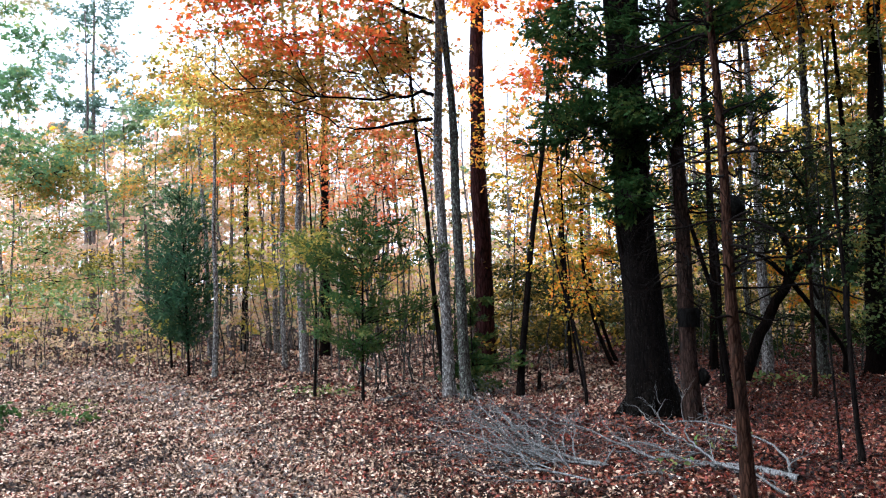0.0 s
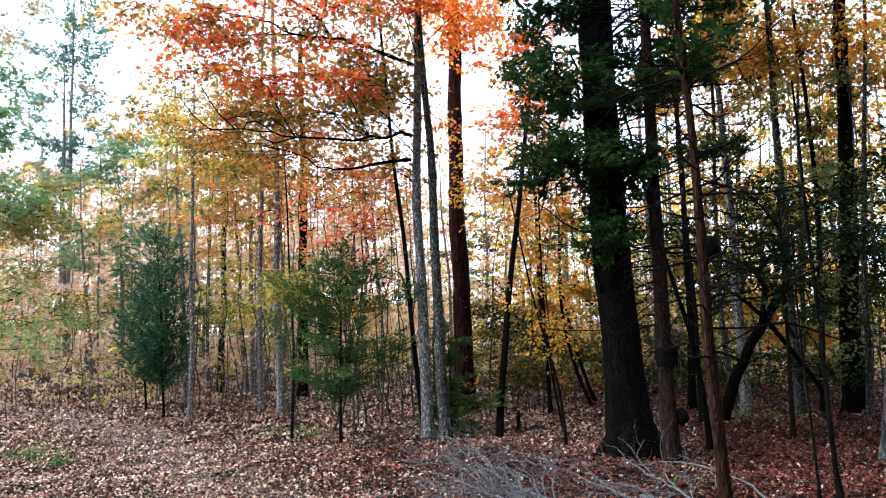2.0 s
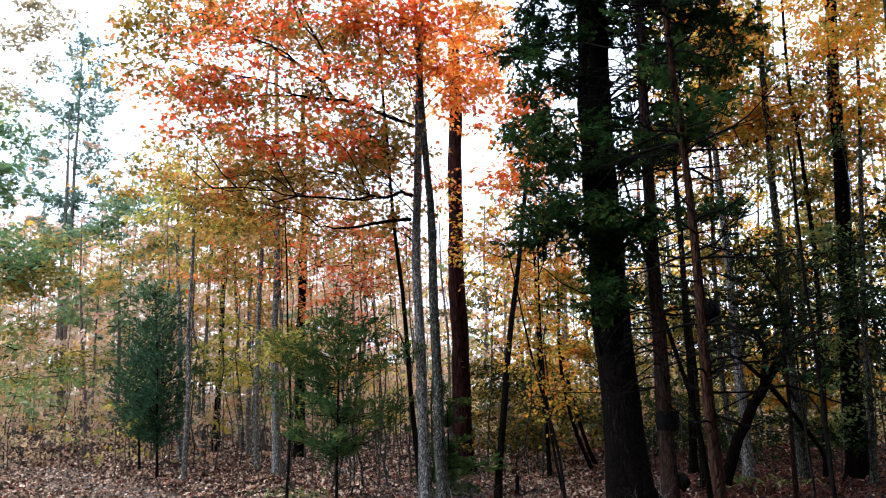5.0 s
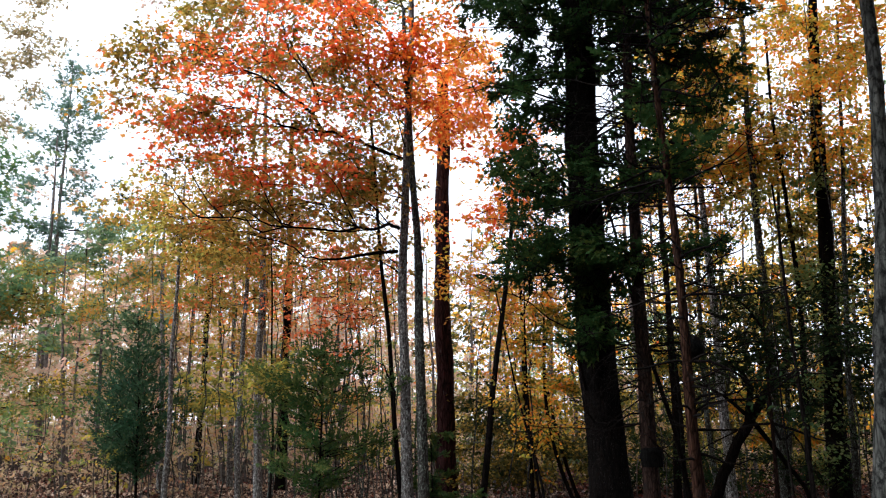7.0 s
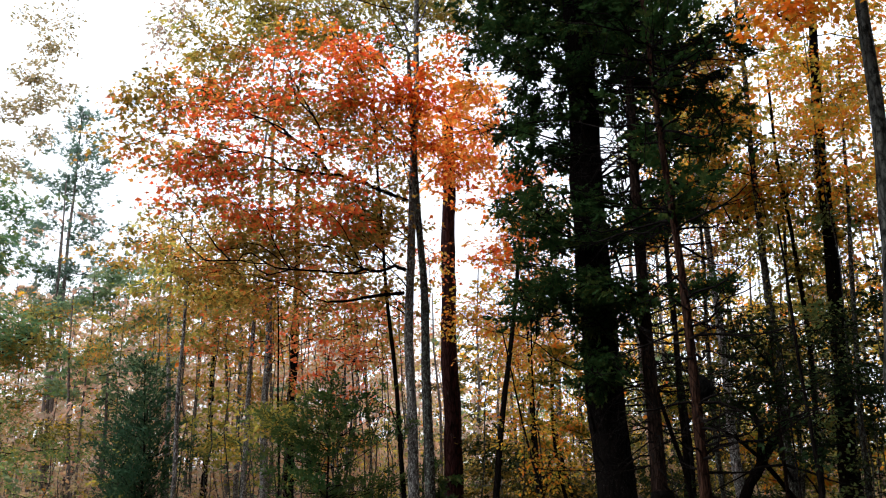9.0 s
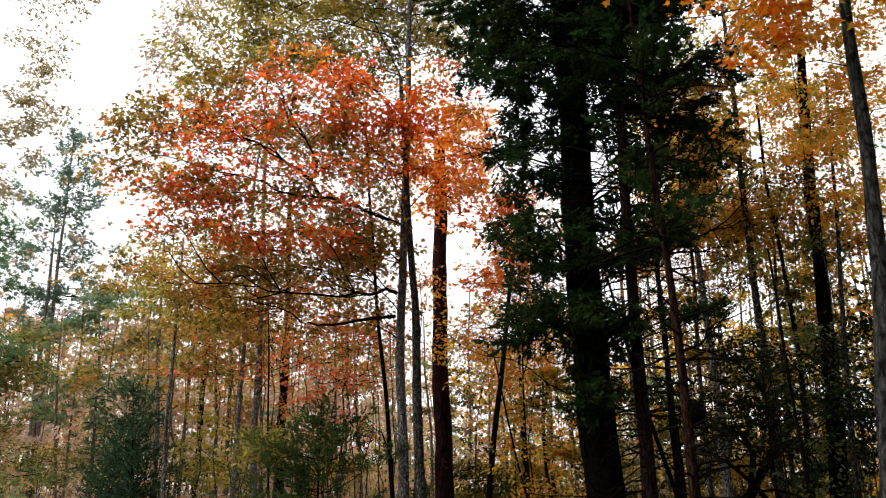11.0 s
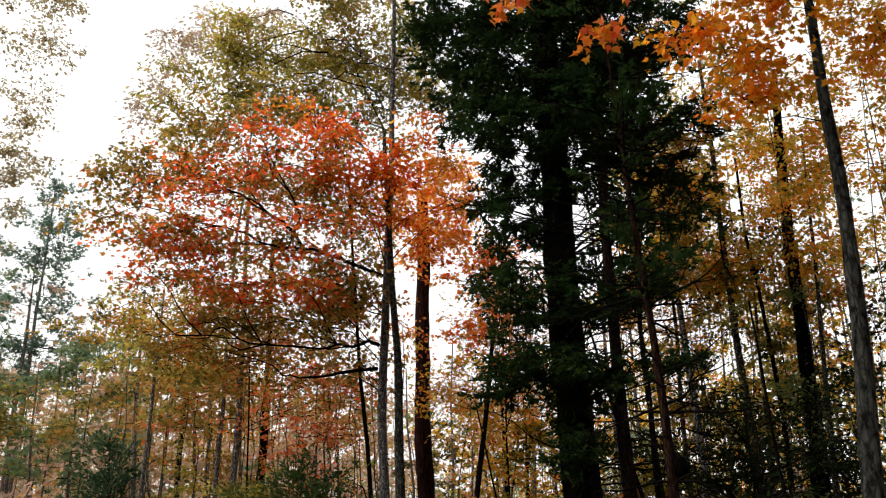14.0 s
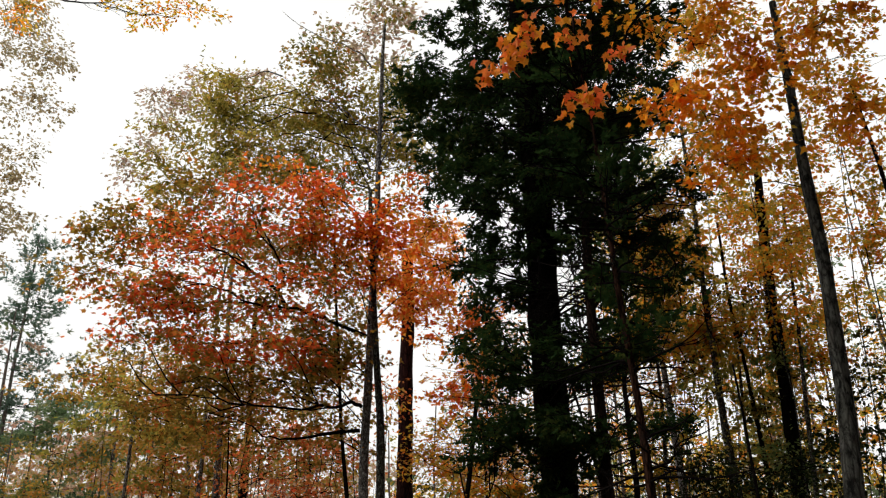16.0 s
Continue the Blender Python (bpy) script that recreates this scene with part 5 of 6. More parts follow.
thicket("red leaves of a low maple between the trunks", "foliage",
        [(-1.27, 13.50, 3.29, 0.55, 0.44, 0.40), (-0.86, 13.50, 3.47, 0.64, 0.51, 0.27), (-1.59, 13.50, 3.55, 0.42, 0.34, 0.24), (-1.00, 13.50, 2.51, 0.54, 0.43, 0.23), (-0.71, 14.00, 3.11, 0.47, 0.38, 0.28), (-4.56, 17.00, 3.91, 0.53, 0.42, 0.14), (-1.39, 13.80, 2.96, 0.52, 0.41, 0.24), (-2.07, 14.00, 3.37, 0.47, 0.38, 0.47), (-0.47, 14.00, 3.91, 0.48, 0.38, 0.38)], 440, 0.055, MAPLE, leaf_coral, 106, per=9)
thicket("olive leaves of oaks close behind the maples", "foliage",
        [(-1.98, 15.00, 6.11, 0.62, 0.50, 0.52), (-2.85, 15.00, 5.59, 0.72, 0.58, 0.41), (-1.41, 15.00, 5.46, 0.62, 0.50, 0.37), (-3.38, 15.50, 6.28, 0.75, 0.60, 0.43), (-1.00, 15.00, 5.88, 0.52, 0.42, 0.35), (-4.00, 15.50, 5.52, 0.64, 0.51, 0.36), (-2.03, 15.00, 5.26, 0.82, 0.66, 0.31)] + [(-1.76, 14.00, 7.76, 1.22, 0.97, 0.61), (-0.93, 14.00, 7.23, 0.80, 0.64, 0.60), (-2.70, 14.00, 7.20, 0.99, 0.79, 0.50), (-0.50, 14.00, 6.39, 0.59, 0.47, 0.49), (-2.25, 14.00, 6.37, 1.17, 0.93, 0.49)] + [(-3.39, 14.50, 5.50, 0.58, 0.47, 0.39), (-2.22, 14.50, 5.21, 0.58, 0.47, 0.39), (-1.06, 14.50, 5.11, 0.59, 0.47, 0.39), (-2.82, 14.50, 4.52, 0.57, 0.46, 0.38), (-0.80, 14.50, 5.82, 0.50, 0.40, 0.40), (-1.89, 14.50, 5.91, 0.60, 0.48, 0.36)], 7600, 0.08, OAK, leaf_lit, 112, hung=True)
thicket("dim green undergrowth among the far stems", "shrub",
        [(-7.27, 18.00, 2.28, 0.72, 0.58, 0.36), (-2.07, 19.00, 2.05, 0.64, 0.51, 0.38), (-4.87, 20.00, 1.88, 0.94, 0.75, 0.35), (1.70, 22.00, 1.15, 0.88, 0.71, 0.44), (-9.42, 20.00, 2.00, 0.94, 0.75, 0.32), (-1.27, 20.00, 0.99, 0.67, 0.53, 0.27), (1.19, 19.00, 0.57, 0.51, 0.41, 0.30)], 5200, 0.075, OVAL, leaf_dimmed, 110, "shrub")
def bare_branch(label, pts, radius, seed):
    r = np.random.default_rng(seed)
    pts = [np.array(p) for p in pts]
    ob = thing("bare_branch", tuple(pts[0]), label, "branch")
    q = np.concatenate([bend_line(a, b, r, 0.0, 5, 0.6)[:-1] for a, b in zip(pts[:-1], pts[1:])] + [pts[-1][None]])
    b = Bag()
    b.tube(q, np.linspace(radius, radius * 0.3, len(q)), 6)
    part("limb", b, bark_thin, ob, smooth=True)
    fine = Bag()
    for k in range(14):
        m = r.integers(3, len(q) - 1)
        e = q[m] + (q[m] - q[m - 2]) * r.uniform(0.8, 2.2) + r.normal(size=3) * 0.18
        fine.tube(bend_line(q[m], e, r, 0.0, 5), np.linspace(radius * 0.35, 0.002, 5), 4, False)
    part("twig", fine, bark_thin, ob, "thin bare twigs", kind="stuff")


bare_branch("thin bare branch with a few tan leaves overhead", [(-7.03, 14.00, 13.35), (-6.14, 14.00, 12.95), (-5.43, 14.00, 12.94), (-4.80, 14.00, 12.71), (-3.96, 14.00, 12.62)], 0.02, 130)
# near branch of large orange leaves over the camera's side
thicket("large orange maple leaves on an overhanging branch", "foliage",
        [(3.12, 6.40, 6.79, 0.50, 0.40, 0.28), (3.79, 6.60, 6.50, 0.45, 0.36, 0.34), (2.90, 6.40, 6.00, 0.32, 0.30, 0.21), (4.48, 6.60, 7.02, 0.40, 0.32, 0.29), (4.70, 6.60, 6.07, 0.28, 0.30, 0.33), (3.48, 6.80, 5.45, 0.33, 0.30, 0.22), (3.41, 6.60, 5.89, 0.32, 0.30, 0.22)], 2700, 0.07, MAPLE, leaf_near, 101, twig=0.24, per=9, hung=True)
leafy_branch("drooping maple branch tips with large orange leaves", [(0.78, 3.80, 4.59, 0.14, 0.25, 0.13), (1.33, 4.00, 4.38, 0.12, 0.20, 0.10), (1.16, 4.00, 4.91, 0.27, 0.30, 0.11)], 300, 0.048, leaf_flame_piece, 102)


# ---- far woods: too many stems and leaves to count ----
def far_woods():
    r = np.random.default_rng(77)
    ob = thing("far_woods", (0, 40, 0), "far autumn woods of thin grey stems and leaves paled for haze", "woods", kind="stuff")
    stems = Bag()
    clumps = {"pale": [], "pink": [], "amber": [], "yellow": [], "green": []}
    for i in range(330):
        dist, az = r.uniform(21, 62), radians(r.uniform(-44, 42))
        x, y = dist * math.sin(az), dist * math.cos(az)
        deg = math.degrees(az)
        tall = 9.5 if deg < -8 else (7.5 if deg < 9 else 12)
        h = tall * r.uniform(0.45, 1.15) * (0.6 + dist / 75)
        lean = r.normal() * 0.04
        rad = r.uniform(0.02, 0.075)
        z0 = float(ground_z(x, y)) - 0.05
        pts = np.array([[x + lean * k * h + 0.05 * r.normal(), y, z0 + k * h] for k in np.linspace(0, 1, 5)])
        stems.tube(pts, np.linspace(rad, rad * 0.3, 5), 5)
        for k in range(r.integers(3, 7)):
            zc = z0 + h * r.uniform(0.12, 1.0)
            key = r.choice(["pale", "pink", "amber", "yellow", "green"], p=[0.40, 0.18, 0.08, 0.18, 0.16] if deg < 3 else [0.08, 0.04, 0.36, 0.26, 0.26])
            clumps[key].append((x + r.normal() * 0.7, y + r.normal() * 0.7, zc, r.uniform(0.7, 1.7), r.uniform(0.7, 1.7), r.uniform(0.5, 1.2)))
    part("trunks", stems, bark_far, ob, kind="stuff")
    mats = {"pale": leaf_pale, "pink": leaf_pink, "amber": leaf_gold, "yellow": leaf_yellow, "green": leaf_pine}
    for i, (k, ells) in enumerate(clumps.items()):
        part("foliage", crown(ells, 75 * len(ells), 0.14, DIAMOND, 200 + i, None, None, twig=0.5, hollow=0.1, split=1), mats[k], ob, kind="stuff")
    # clumps on the shaded bearing get the leaf colour darkened for shade
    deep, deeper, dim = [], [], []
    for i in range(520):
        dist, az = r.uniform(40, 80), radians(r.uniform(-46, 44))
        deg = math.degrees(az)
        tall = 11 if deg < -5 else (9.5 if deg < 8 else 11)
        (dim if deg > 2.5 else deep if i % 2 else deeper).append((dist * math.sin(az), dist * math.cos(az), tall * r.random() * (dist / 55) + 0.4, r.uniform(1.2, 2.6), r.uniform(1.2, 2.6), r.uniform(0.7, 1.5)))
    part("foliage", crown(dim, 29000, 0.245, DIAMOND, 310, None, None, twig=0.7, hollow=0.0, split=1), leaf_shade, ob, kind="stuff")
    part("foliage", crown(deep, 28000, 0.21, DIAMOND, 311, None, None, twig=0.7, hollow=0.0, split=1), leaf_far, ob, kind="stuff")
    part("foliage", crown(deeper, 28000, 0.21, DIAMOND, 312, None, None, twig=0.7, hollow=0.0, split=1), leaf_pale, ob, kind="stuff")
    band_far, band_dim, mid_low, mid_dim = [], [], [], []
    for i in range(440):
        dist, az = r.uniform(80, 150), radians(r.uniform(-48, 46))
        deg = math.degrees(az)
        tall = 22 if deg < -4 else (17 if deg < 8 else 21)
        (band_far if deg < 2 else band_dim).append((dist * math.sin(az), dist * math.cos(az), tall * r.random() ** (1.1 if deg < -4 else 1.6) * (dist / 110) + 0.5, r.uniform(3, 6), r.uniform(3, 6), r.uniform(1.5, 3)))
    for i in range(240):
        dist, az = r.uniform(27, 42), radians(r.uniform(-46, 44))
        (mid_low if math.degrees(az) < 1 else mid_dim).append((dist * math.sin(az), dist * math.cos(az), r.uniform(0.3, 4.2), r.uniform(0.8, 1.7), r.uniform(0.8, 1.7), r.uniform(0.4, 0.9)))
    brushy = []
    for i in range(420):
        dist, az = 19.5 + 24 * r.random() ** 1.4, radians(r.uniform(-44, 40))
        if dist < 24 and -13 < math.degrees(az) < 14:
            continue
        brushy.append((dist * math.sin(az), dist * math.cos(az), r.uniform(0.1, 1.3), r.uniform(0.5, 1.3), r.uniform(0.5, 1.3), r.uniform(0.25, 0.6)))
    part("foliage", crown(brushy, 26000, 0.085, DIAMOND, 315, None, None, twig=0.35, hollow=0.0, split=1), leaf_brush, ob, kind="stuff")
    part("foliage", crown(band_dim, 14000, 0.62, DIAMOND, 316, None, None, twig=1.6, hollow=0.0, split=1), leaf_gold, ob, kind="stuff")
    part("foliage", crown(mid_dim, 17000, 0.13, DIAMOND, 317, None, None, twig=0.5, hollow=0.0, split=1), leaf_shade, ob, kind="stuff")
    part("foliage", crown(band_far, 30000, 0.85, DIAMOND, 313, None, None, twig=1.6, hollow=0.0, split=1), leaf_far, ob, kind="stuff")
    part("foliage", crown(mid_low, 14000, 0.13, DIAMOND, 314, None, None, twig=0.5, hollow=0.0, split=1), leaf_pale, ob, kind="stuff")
    # undergrowth of thin stems at the wood's edge
    low = Bag()
    lv = []
    for i in range(420):
        dist, az = r.uniform(17.5, 34), radians(r.uniform(-42, 38))
        x, y = dist * math.sin(az), dist * math.cos(az)
        h = r.uniform(0.8, 3.2)
        z0 = float(ground_z(x, y)) - 0.03
        q = np.array([[x + k * h * r.normal() * 0.1, y, z0 + k * h] for k in np.linspace(0, 1, 4)])
        low.tube(q, np.linspace(0.016, 0.005, 4), 3, False)
        if r.random() < 0.7:
            lv.append((q[-1][0], y, z0 + h * 0.75, 0.45, 0.45, 0.4))
    part("stems", low, bark_far, ob, kind="stuff")
    part("foliage", crown(lv[::2], 26 * len(lv), 0.085, DIAMOND, 301, None, None, twig=0.35, hollow=0.1, split=1), leaf_yellow, ob, kind="stuff")
    part("foliage", crown(lv[1::2], 26 * len(lv), 0.085, DIAMOND, 302, None, None, twig=0.35, hollow=0.1, split=1), leaf_far, ob, kind="stuff")


far_woods()


# ---- crooked dark limb tree ----
def crooked_tree():
    ob = thing("crooked_tree", (4.41, 12.5, float(ground_z(4.41, 12.5))), "dark crooked trunk with arching limbs, nearly bare", "tree")
    r = np.random.default_rng(5)
    lines = {"trunk": ([(4.41, 12.50, 0.11), (4.66, 12.50, 0.79), (5.12, 12.50, 1.53), (5.52, 12.50, 2.10), (5.83, 12.50, 2.47)], 0.095, 0.055),
             "limb": ([(5.09, 12.50, 1.53), (5.17, 12.50, 2.03), (5.03, 12.50, 2.30), (4.62, 12.40, 2.37)], 0.06, 0.03),
             "limb_low": ([(5.12, 12.50, 1.61), (4.72, 12.40, 1.91), (4.32, 12.30, 2.08)], 0.035, 0.015),
             "limb_far": ([(5.16, 12.50, 1.53), (5.55, 12.50, 1.01), (5.86, 12.50, 0.59), (5.97, 12.50, 0.26)], 0.04, 0.03)}
    for name, (pts, a, b) in lines.items():
        pts = [np.array(p) for p in pts]
        pp = np.concatenate([bend_line(p, q, r, 0.0, 6, 0.3)[:-1] for p, q in zip(pts[:-1], pts[1:])] + [pts[-1][None]])
        bag = Bag()
        bag.tube(pp, np.linspace(a, b, len(pp)), 8)
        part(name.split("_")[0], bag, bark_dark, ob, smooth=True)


crooked_tree()


# ---- brush pile of dead grey branches ----
def twiggy(bag, a, b, rad, r, level=0):
    q = bend_line(a, b, r, 0.04, 8)
    q[:, 2] = np.maximum(q[:, 2], ground_z(q[:, 0], q[:, 1]) + rad)
    bag.tube(q, np.linspace(rad, rad * 0.25, 8), 5 if level == 0 else 3, False)
    if level < 2:
        ln = np.linalg.norm(np.asarray(b) - np.asarray(a))
        for k in range(10 if level == 0 else 5):
            i = r.integers(2, 7)
            d = (q[i + 1 if i < 7 else 7] - q[i - 1])
            d = d / (np.linalg.norm(d) + 1e-9) + r.normal(size=3) * [0.6, 0.6, 0.2] + [0, 0, -0.02]
            d /= np.linalg.norm(d)
            twiggy(bag, q[i], q[i] + d * ln * r.uniform(0.2, 0.42), rad * 0.45, r, level + 1)


def dead_branch(parent, pts, radius, r, twigs=6):
    """One dead branch along a few bends, with forked twigs on it."""
    bag = Bag()
    pts = [np.array(p) for p in pts]
    q = np.concatenate([bend_line(a, b, r, 0.0, 5, 0.5)[:-1] for a, b in zip(pts[:-1], pts[1:])] + [pts[-1][None]])
    bag.tube(q, np.linspace(radius, radius * 0.45, len(q)), 6)
    span = np.linalg.norm(pts[-1] - pts[0])
    for k in range(twigs):
        m = r.integers(2, len(q) - 1)
        d = q[m] - q[m - 2]
        d = d / (np.linalg.norm(d) + 1e-9) + r.normal(size=3) * [0.55, 0.55, 0.3] + [0, 0, 0.12]
        d /= np.linalg.norm(d)
        twiggy(bag, q[m], q[m] + d * span * r.uniform(0.2, 0.4), radius * 0.4, r, 1)
    part("branch", bag, deadwood, parent, smooth=True)


def brush_pile():
    r = np.random.default_rng(15)
    ob = thing("brush_pile", (1.2, 8.0, 0.0), "pile of dead pale grey fallen branches on leaf litter", "branches")
    dead_branch(ob, [(1.33, 7.05, 0.04), (1.03, 7.34, 0.07), (0.77, 8.05, 0.10), (0.65, 9.29, 0.14), (0.56, 10.57, 0.16)], 0.015, r, 9)
    dead_branch(ob, [(1.32, 7.07, 0.03), (0.85, 7.34, 0.05), (0.66, 7.76, 0.06), (0.30, 7.71, 0.06)], 0.013, r, 8)
    dead_branch(ob, [(1.29, 7.07, 0.05), (1.37, 7.21, 0.10), (1.44, 7.26, 0.16)], 0.010, r, 1)
    dead_branch(ob, [(0.84, 7.96, 0.05), (0.99, 8.68, 0.10), (1.26, 9.62, 0.14)], 0.009, r, 4)
    dead_branch(ob, [(1.06, 7.65, 0.05), (1.17, 8.44, 0.10), (1.29, 9.04, 0.16), (1.45, 9.39, 0.18)], 0.007, r, 3)
    dead_branch(ob, [(2.29, 6.57, 0.06), (2.16, 6.90, 0.08), (2.16, 7.41, 0.11), (2.24, 8.02, 0.14), (2.35, 8.29, 0.18)], 0.014, r, 6)
    dead_branch(ob, [(2.65, 6.60, 0.04), (2.74, 6.88, 0.10), (2.73, 7.13, 0.16), (2.69, 7.40, 0.18), (2.64, 7.80, 0.18)], 0.013, r, 2)
    dead_branch(ob, [(2.64, 7.80, 0.18), (2.58, 8.15, 0.18), (2.41, 8.49, 0.16), (2.15, 8.74, 0.10)], 0.011, r, 5)
    dead_branch(ob, [(2.46, 7.13, 0.05), (2.54, 7.49, 0.12), (2.72, 8.11, 0.22)], 0.008, r, 3)
    dead_branch(ob, [(2.26, 7.76, 0.05), (2.13, 8.06, 0.10), (2.11, 8.85, 0.12), (2.10, 9.26, 0.18)], 0.010, r, 5)
    dead_branch(ob, [(2.20, 8.32, 0.06), (2.26, 9.09, 0.14), (2.47, 9.58, 0.24)], 0.008, r, 4)
    dead_branch(ob, [(2.35, 5.87, 0.04), (2.34, 6.35, 0.06), (2.26, 6.72, 0.06)], 0.012, r, 4)
    dead_branch(ob, [(2.21, 7.60, 0.03), (1.82, 7.65, 0.04), (1.51, 7.64, 0.04)], 0.010, r, 5)
    dead_branch(ob, [(1.13, 6.55, 0.03), (0.76, 6.87, 0.06), (0.45, 7.69, 0.10), (0.05, 8.44, 0.14)], 0.012, r, 8)
    dead_branch(ob, [(1.16, 6.59, 0.03), (0.64, 6.60, 0.04), (0.26, 6.76, 0.05)], 0.010, r, 7)
    dead_branch(ob, [(1.78, 7.30, 0.04), (1.53, 7.87, 0.09), (1.28, 8.66, 0.13), (0.85, 9.19, 0.12)], 0.011, r, 8)
    dead_branch(ob, [(1.92, 6.49, 0.03), (1.63, 6.72, 0.05), (1.26, 6.61, 0.04)], 0.010, r, 6)
    dead_branch(ob, [(1.67, 7.44, 0.05), (1.57, 8.06, 0.12), (1.59, 8.79, 0.20)], 0.008, r, 5)
    dead_branch(ob, [(2.30, 7.48, 0.05), (1.92, 7.02, 0.09), (1.71, 7.61, 0.13), (1.43, 7.60, 0.10)], 0.010, r, 7)
    root = np.array([(1.26, 7.12, 0.04)][0])
    for i in range(22):         # the sheaf of long twigs that fans out from one butt
        a = radians(r.uniform(70, 190))
        ln = r.uniform(0.7, 2.8)
        start = root + np.array([-0.75, 0.25, 0.02]) * r.random() + r.normal(size=3) * [0.15, 0.2, 0.01]
        end = start + [ln * math.cos(a) * 0.62, ln * math.sin(a), r.uniform(0.02, 0.2)]
        bag = Bag()
        twiggy(bag, start, end, r.uniform(0.004, 0.009), r, 0 if i % 3 == 0 else 1)
        part("branch", bag, deadwood, ob, smooth=True)
    for i in range(64):         # the tangle of thin twigs
        x, y = r.uniform(0.1, 2.7), r.uniform(7.0, 8.9)
        a = r.uniform(0, 6.28)
        bag = Bag()
        twiggy(bag, (x, y, float(ground_z(x, y)) + 0.03), (x + 0.5 * math.cos(a), y + 0.7 * math.sin(a), float(ground_z(x, y)) + r.uniform(0.03, 0.2)), r.uniform(0.003, 0.006), r, 1)
        part("branch", bag, deadwood, ob, smooth=True)


brush_pile()


# ---- unseen woods added round and behind the viewer to block light ----
def unseen_shade_woods():
    r = np.random.default_rng(91)
    ob = thing("unseen_shade_woods", (0, -14, 0), "unseen woods and canopy added to block light from the near trees", "woods", kind="stuff")
    stems, ells = Bag(), []
    for i in range(210):
        az = radians(r.uniform(72, 232))
        dist = r.uniform(8, 30)
        x, y = dist * math.sin(az), dist * math.cos(az)
        if y > 2.2 + 0.3 * abs(x) - 2.5:
            continue
        h = r.uniform(9, 15)
        z0 = float(ground_z(x, y)) - 0.05
        stems.tube(np.array([[x + 0.1 * r.normal(), y + 0.1 * r.normal(), z0 + k * h] for k in np.linspace(0, 1, 6)]), np.linspace(r.uniform(0.08, 0.18), 0.04, 6), 7)
        for k in range(5):
            ells.append((x + r.normal() * 1.2, y + r.normal() * 1.2, h * r.uniform(0.15, 1.0), r.uniform(1.2, 2.2), r.uniform(1.2, 2.2), r.uniform(0.8, 1.6)))
    for i in range(620):          # unseen canopy added overhead to darken this side
        x, y = r.uniform(0.0, 16), r.uniform(-9, 9)
        ells.append((x, y, max(12.5, 3.2 + 0.98 * math.hypot(x * 0.85, y)) + r.uniform(0, 2.5), r.uniform(1.0, 2.0), r.uniform(1.0, 2.0), r.uniform(0.4, 0.9)))
    part("trunks", stems, bark_dark, ob, kind="stuff")
    part("foliage", crown(ells[::2], 3 * len(ells), 1.3, DIAMOND, 401, None, None, twig=0.6, hollow=0.1, split=1, per=12), leaf_olive, ob, kind="stuff")
    part("foliage", crown(ells[1::2], 3 * len(ells), 1.3, DIAMOND, 402, None, None, twig=0.6, hollow=0.1, split=1, per=12), leaf_green, ob, kind="stuff")


unseen_shade_woods()


# ---- charred bands and burl on the cedars ----
def trunk_of(ob):
    return next(c for c in ob.children if c.name.startswith("trunk"))


def band(parent, name, at, radius, height, mat, seed, label="", profile=(0.97, 1.03, 1.05, 1.03, 0.97)):
    r = np.random.default_rng(seed)
    z = np.linspace(-height / 2, height / 2, 5)
    b = Bag()
    b.tube(np.stack([at[0] + 0 * z, at[1] + 0 * z, at[2] + z], 1), (radius * np.array(profile))[:, None] * (1 + 0.05 * r.normal(size=(5, 12))), 12)
    part(name, b, mat, parent, label, smooth=True)


cedars = [o for o in scene.objects if o.name.startswith("cedar_tree")]
band(trunk_of(cedars[0]), "charred_patch", (2.73, 9.42, 1.16), 0.122, 0.21, char_mat, 1, "black charred band")
band(trunk_of(cedars[0]), "charred_patch", (2.85, 9.38, 0.50), 0.07, 0.20, char_mat, 2, "black charred knot", (0.25, 0.8, 1.1, 0.9, 0.3))
band(trunk_of(cedars[1]), "burl", (2.26, 6.50, 2.10), 0.085, 0.2, char_mat, 3, "dark knotted burl", (0.3, 0.85, 1.05, 0.8, 0.35))


# ---- dead side twigs on the shaded trunks ----
def dead_twigs(parent, at, height, low, high, count, reach, seed):
    pts = stem_points(*at, height, 0.015, 0.0, 0)
    r = np.random.default_rng(seed)
    bag = Bag()
    for i in range(count):
        h = r.uniform(low, high)
        root = np.array([np.interp(h, pts[:, 2] - pts[0, 2], pts[:, k]) for k in range(3)])
        a, ln = r.uniform(0, 6.28), reach * r.uniform(0.4, 1.1)
        end = root + [ln * math.cos(a), ln * math.sin(a), ln * r.uniform(-0.25, 0.35)]
        q = bend_line(root, end, r, -0.05, 7)
        bag.tube(q, np.linspace(0.011, 0.003, 7), 4, False)
        for k in range(5):
            j = r.integers(2, 6)
            e = q[j] + (q[6] - q[j]) * 0.4 + r.normal(size=3) * 0.22 * ln
            bag.tube(bend_line(q[j], e, r, 0.0, 4), np.linspace(0.005, 0.002, 4), 3, False)
    part("dead_twig", bag, bark_thin, parent, "bare dead side twigs", kind="stuff")


dead_twigs(trunk_of(cedars[0]), (2.74, 9.41, 2.68, 2.50, 2.71, 5.67), 11.5, 1.6, 9.5, 170, 1.4, 500)
dead_twigs(trunk_of(cedars[1]), (2.06, 5.83, 1.98, 2.11, 1.91, 3.51), 6.5, 1.3, 6.0, 80, 0.8, 501)
for ob, at in ((o, o.location) for o in list(scene.objects) if o.name.startswith("oak_tree")):
    dead_twigs(trunk_of(ob), (2.42, 9.90, 2.29, 2.23, 2.23, 6.27), 13.5, 2.6, 10.5, 90, 1.6, 502)


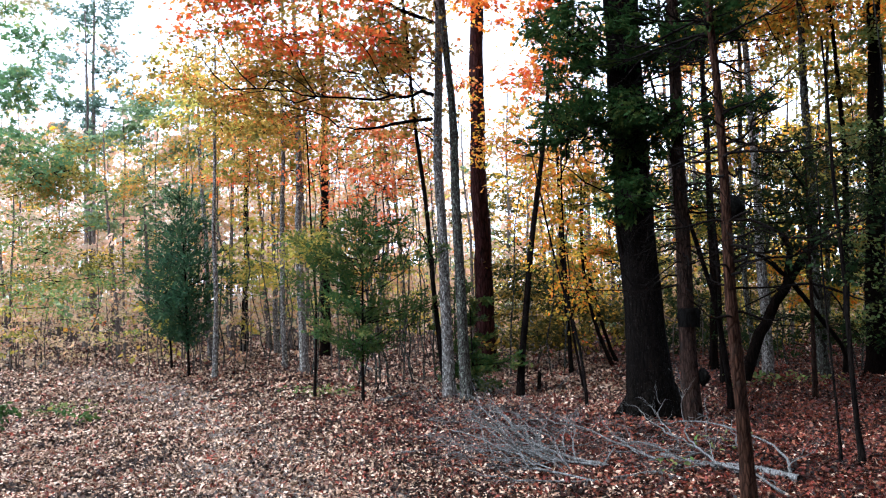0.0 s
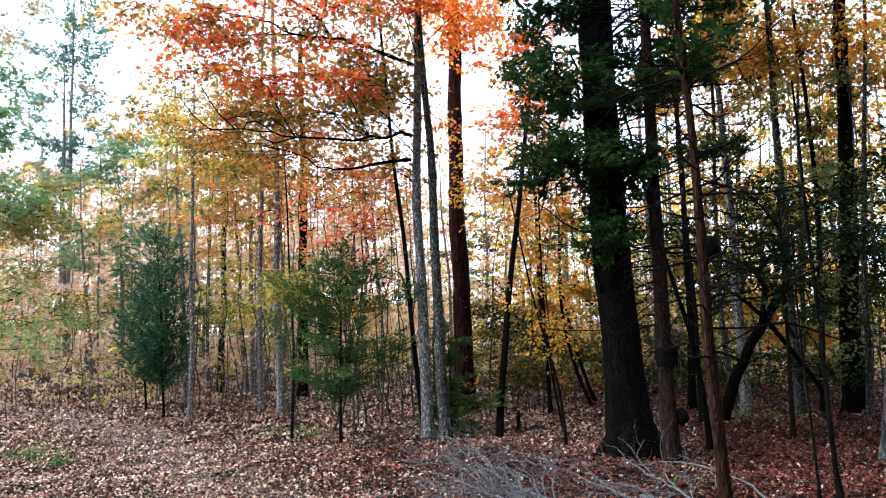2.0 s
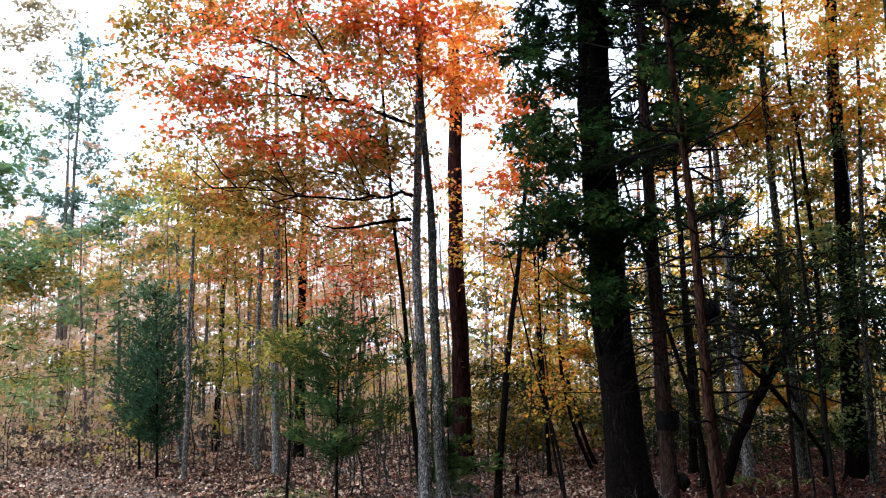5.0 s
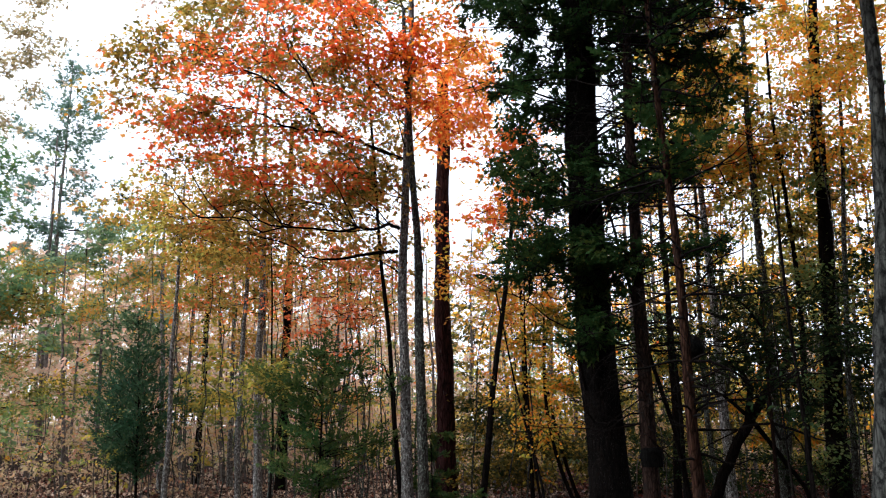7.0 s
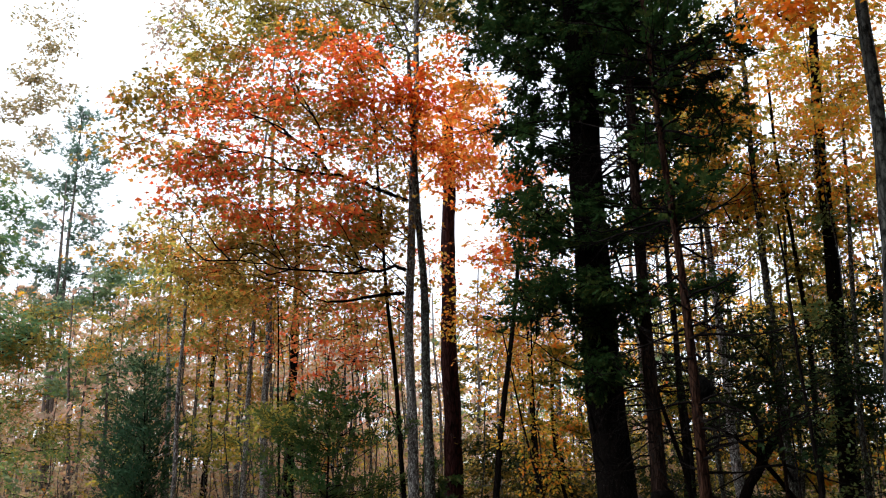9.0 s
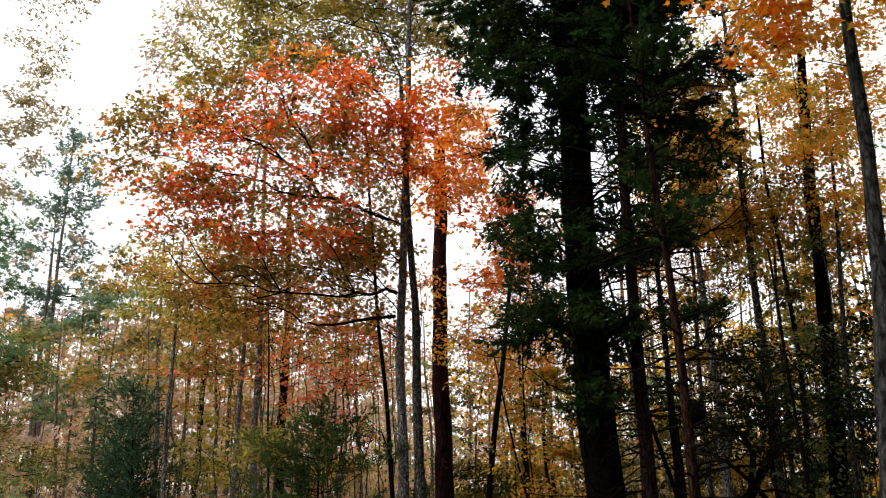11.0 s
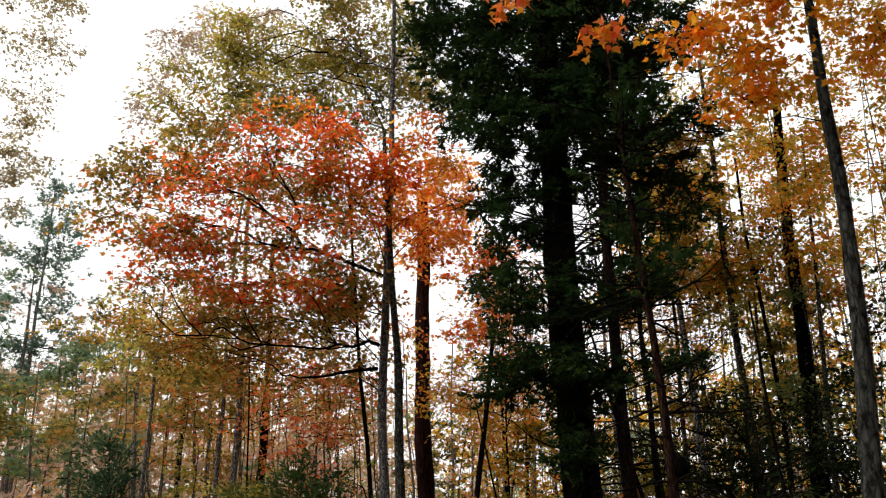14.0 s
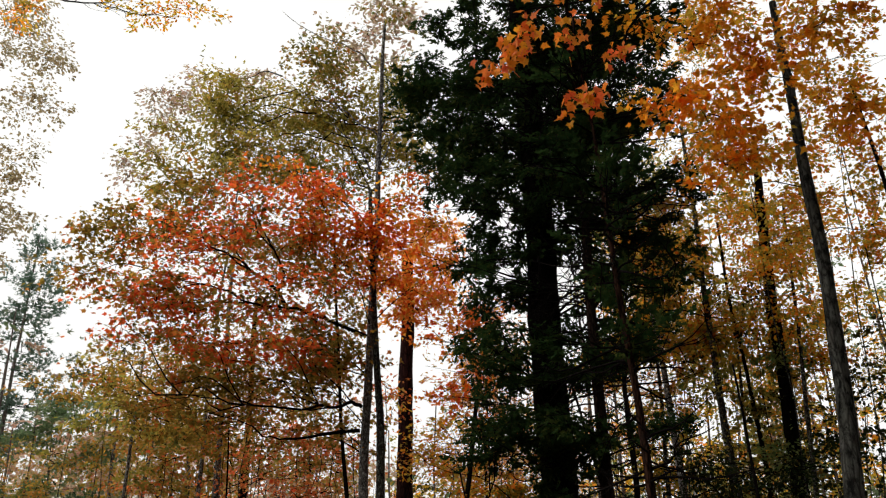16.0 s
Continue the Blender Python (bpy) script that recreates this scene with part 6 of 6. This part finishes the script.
def roots(parent, at, radius, count, seed):
    """Root flares that run out from the foot of a thick trunk into the leaves."""
    r = np.random.default_rng(seed)
    for i in range(count):
        a = 6.28 * i / count + r.uniform(-0.3, 0.3)
        out = np.array([math.cos(a), math.sin(a), 0.0])
        reach = radius * r.uniform(1.9, 2.7)
        base = np.array([at[0], at[1], float(ground_z(*at))])
        k = np.linspace(0, 1, 7)[:, None]
        line = base + out * (radius * 0.75 + (reach - radius * 0.75) * k) + [0, 0, 1] * (radius * 1.5 * (1 - k) ** 2.2 - 0.03 - 0.04 * k)
        b = Bag()
        b.tube(line, np.linspace(radius * 0.42, radius * 0.14, 7)[:, None] * (1 + 0.07 * r.normal(size=(7, 9))), 9)
        part("root", b, bark_oak, parent, smooth=True)


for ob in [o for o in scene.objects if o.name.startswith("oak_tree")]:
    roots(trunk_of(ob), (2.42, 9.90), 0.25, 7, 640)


# ---- small things on the ground ----
def dead_stem(at, height, radius, lean, label, seed):
    pts = stem_points(at[0], at[1], at[0] + lean * height * 0.5, height * 0.5, at[0] + lean * height, height, height, 0.01, 0.0, seed, 0.06)
    ob = thing("dead_stem", (at[0], at[1], float(ground_z(*at))), label, "stump")
    part("trunk", trunk_bag(pts, radius, radius * 0.7, 0.4, 8, seed, 0.12), bark_thin, ob, smooth=True)


dead_stem((1.39, 12.60), 0.42, 0.035, 0.0, "short broken dead stem standing in leaf litter", 600)
dead_stem((-1.07, 12.86), 0.24, 0.02, 0.25, "small broken dead stem in leaf litter", 601)
dead_stem((-0.23, 11.76), 0.12, 0.03, 0.4, "low rotten stub in leaf litter", 602)


def fallen_limb(a, b, radius, label, seed):
    r = np.random.default_rng(seed)
    za, zb = float(ground_z(*a)) + radius * 0.8, float(ground_z(*b)) + radius * 0.8
    q = bend_line((a[0], a[1], za), (b[0], b[1], zb), r, 0.0, 12, 0.5)
    q[:, 2] = np.maximum(ground_z(q[:, 0], q[:, 1]) + radius * 0.7, za * 0 + ground_z(q[:, 0], q[:, 1]) + radius * 0.7)
    ob = thing("fallen_limb", (a[0], a[1], 0.0), label, "log")
    b2 = Bag()
    b2.tube(q, (np.linspace(radius, radius * 0.5, 12)[:, None] * (1 + 0.08 * r.normal(size=(12, 8)))), 8)
    part("limb", b2, deadwood, ob, smooth=True)


fallen_limb((-1.68, 17.09), (-1.00, 15.43), 0.03, "pale fallen limb lying on the leaf litter", 610)
fallen_limb((-1.00, 11.68), (-0.16, 12.66), 0.035, "dark fallen limb lying on the leaf litter", 611)
fallen_limb(*[p[:2] for p in [(1.34, 6.69, 0.02), (1.81, 7.02, 0.02)]], 0.02, "thin fallen limb on red leaves", 612)
fallen_limb(*[p[:2] for p in [(2.67, 6.48, 0.03), (1.88, 7.62, 0.03)]], 0.04, "pale lichened fallen log among dead branches", 613)


def green_plant(at, spread_r, count, size, seed, label):
    r = np.random.default_rng(seed)
    ob = thing("ground_plant", (at[0], at[1], float(ground_z(*at))), label, "plant")
    b = Bag()
    n = count
    x, y = at[0] + r.normal(size=n) * spread_r, at[1] + r.normal(size=n) * spread_r * 0.6
    p = np.stack([x, y, ground_z(x, y) + r.uniform(0.02, 0.16, n)], 1)
    b.leaves(p, r.normal(size=(n, 3)) * [1, 1, 0.5], size, OVAL)
    part("foliage", b, leaf_green, ob)


green_plant((-5.08, 11.25), 0.25, 70, 0.06, 620, "low green plant growing through fallen leaves")
green_plant((-1.88, 12.90), 0.25, 130, 0.06, 621, "low green plant at a sapling's foot")
green_plant((1.85, 6.93), 0.08, 18, 0.05, 622, "small green seedling beside dead branches")
green_plant((5.08, 12.79), 0.4, 130, 0.07, 623, "yellow-green seedlings under the shaded trees")
green_plant((2.35, 7.74), 0.2, 30, 0.05, 624, "few green seedlings among dead branches")
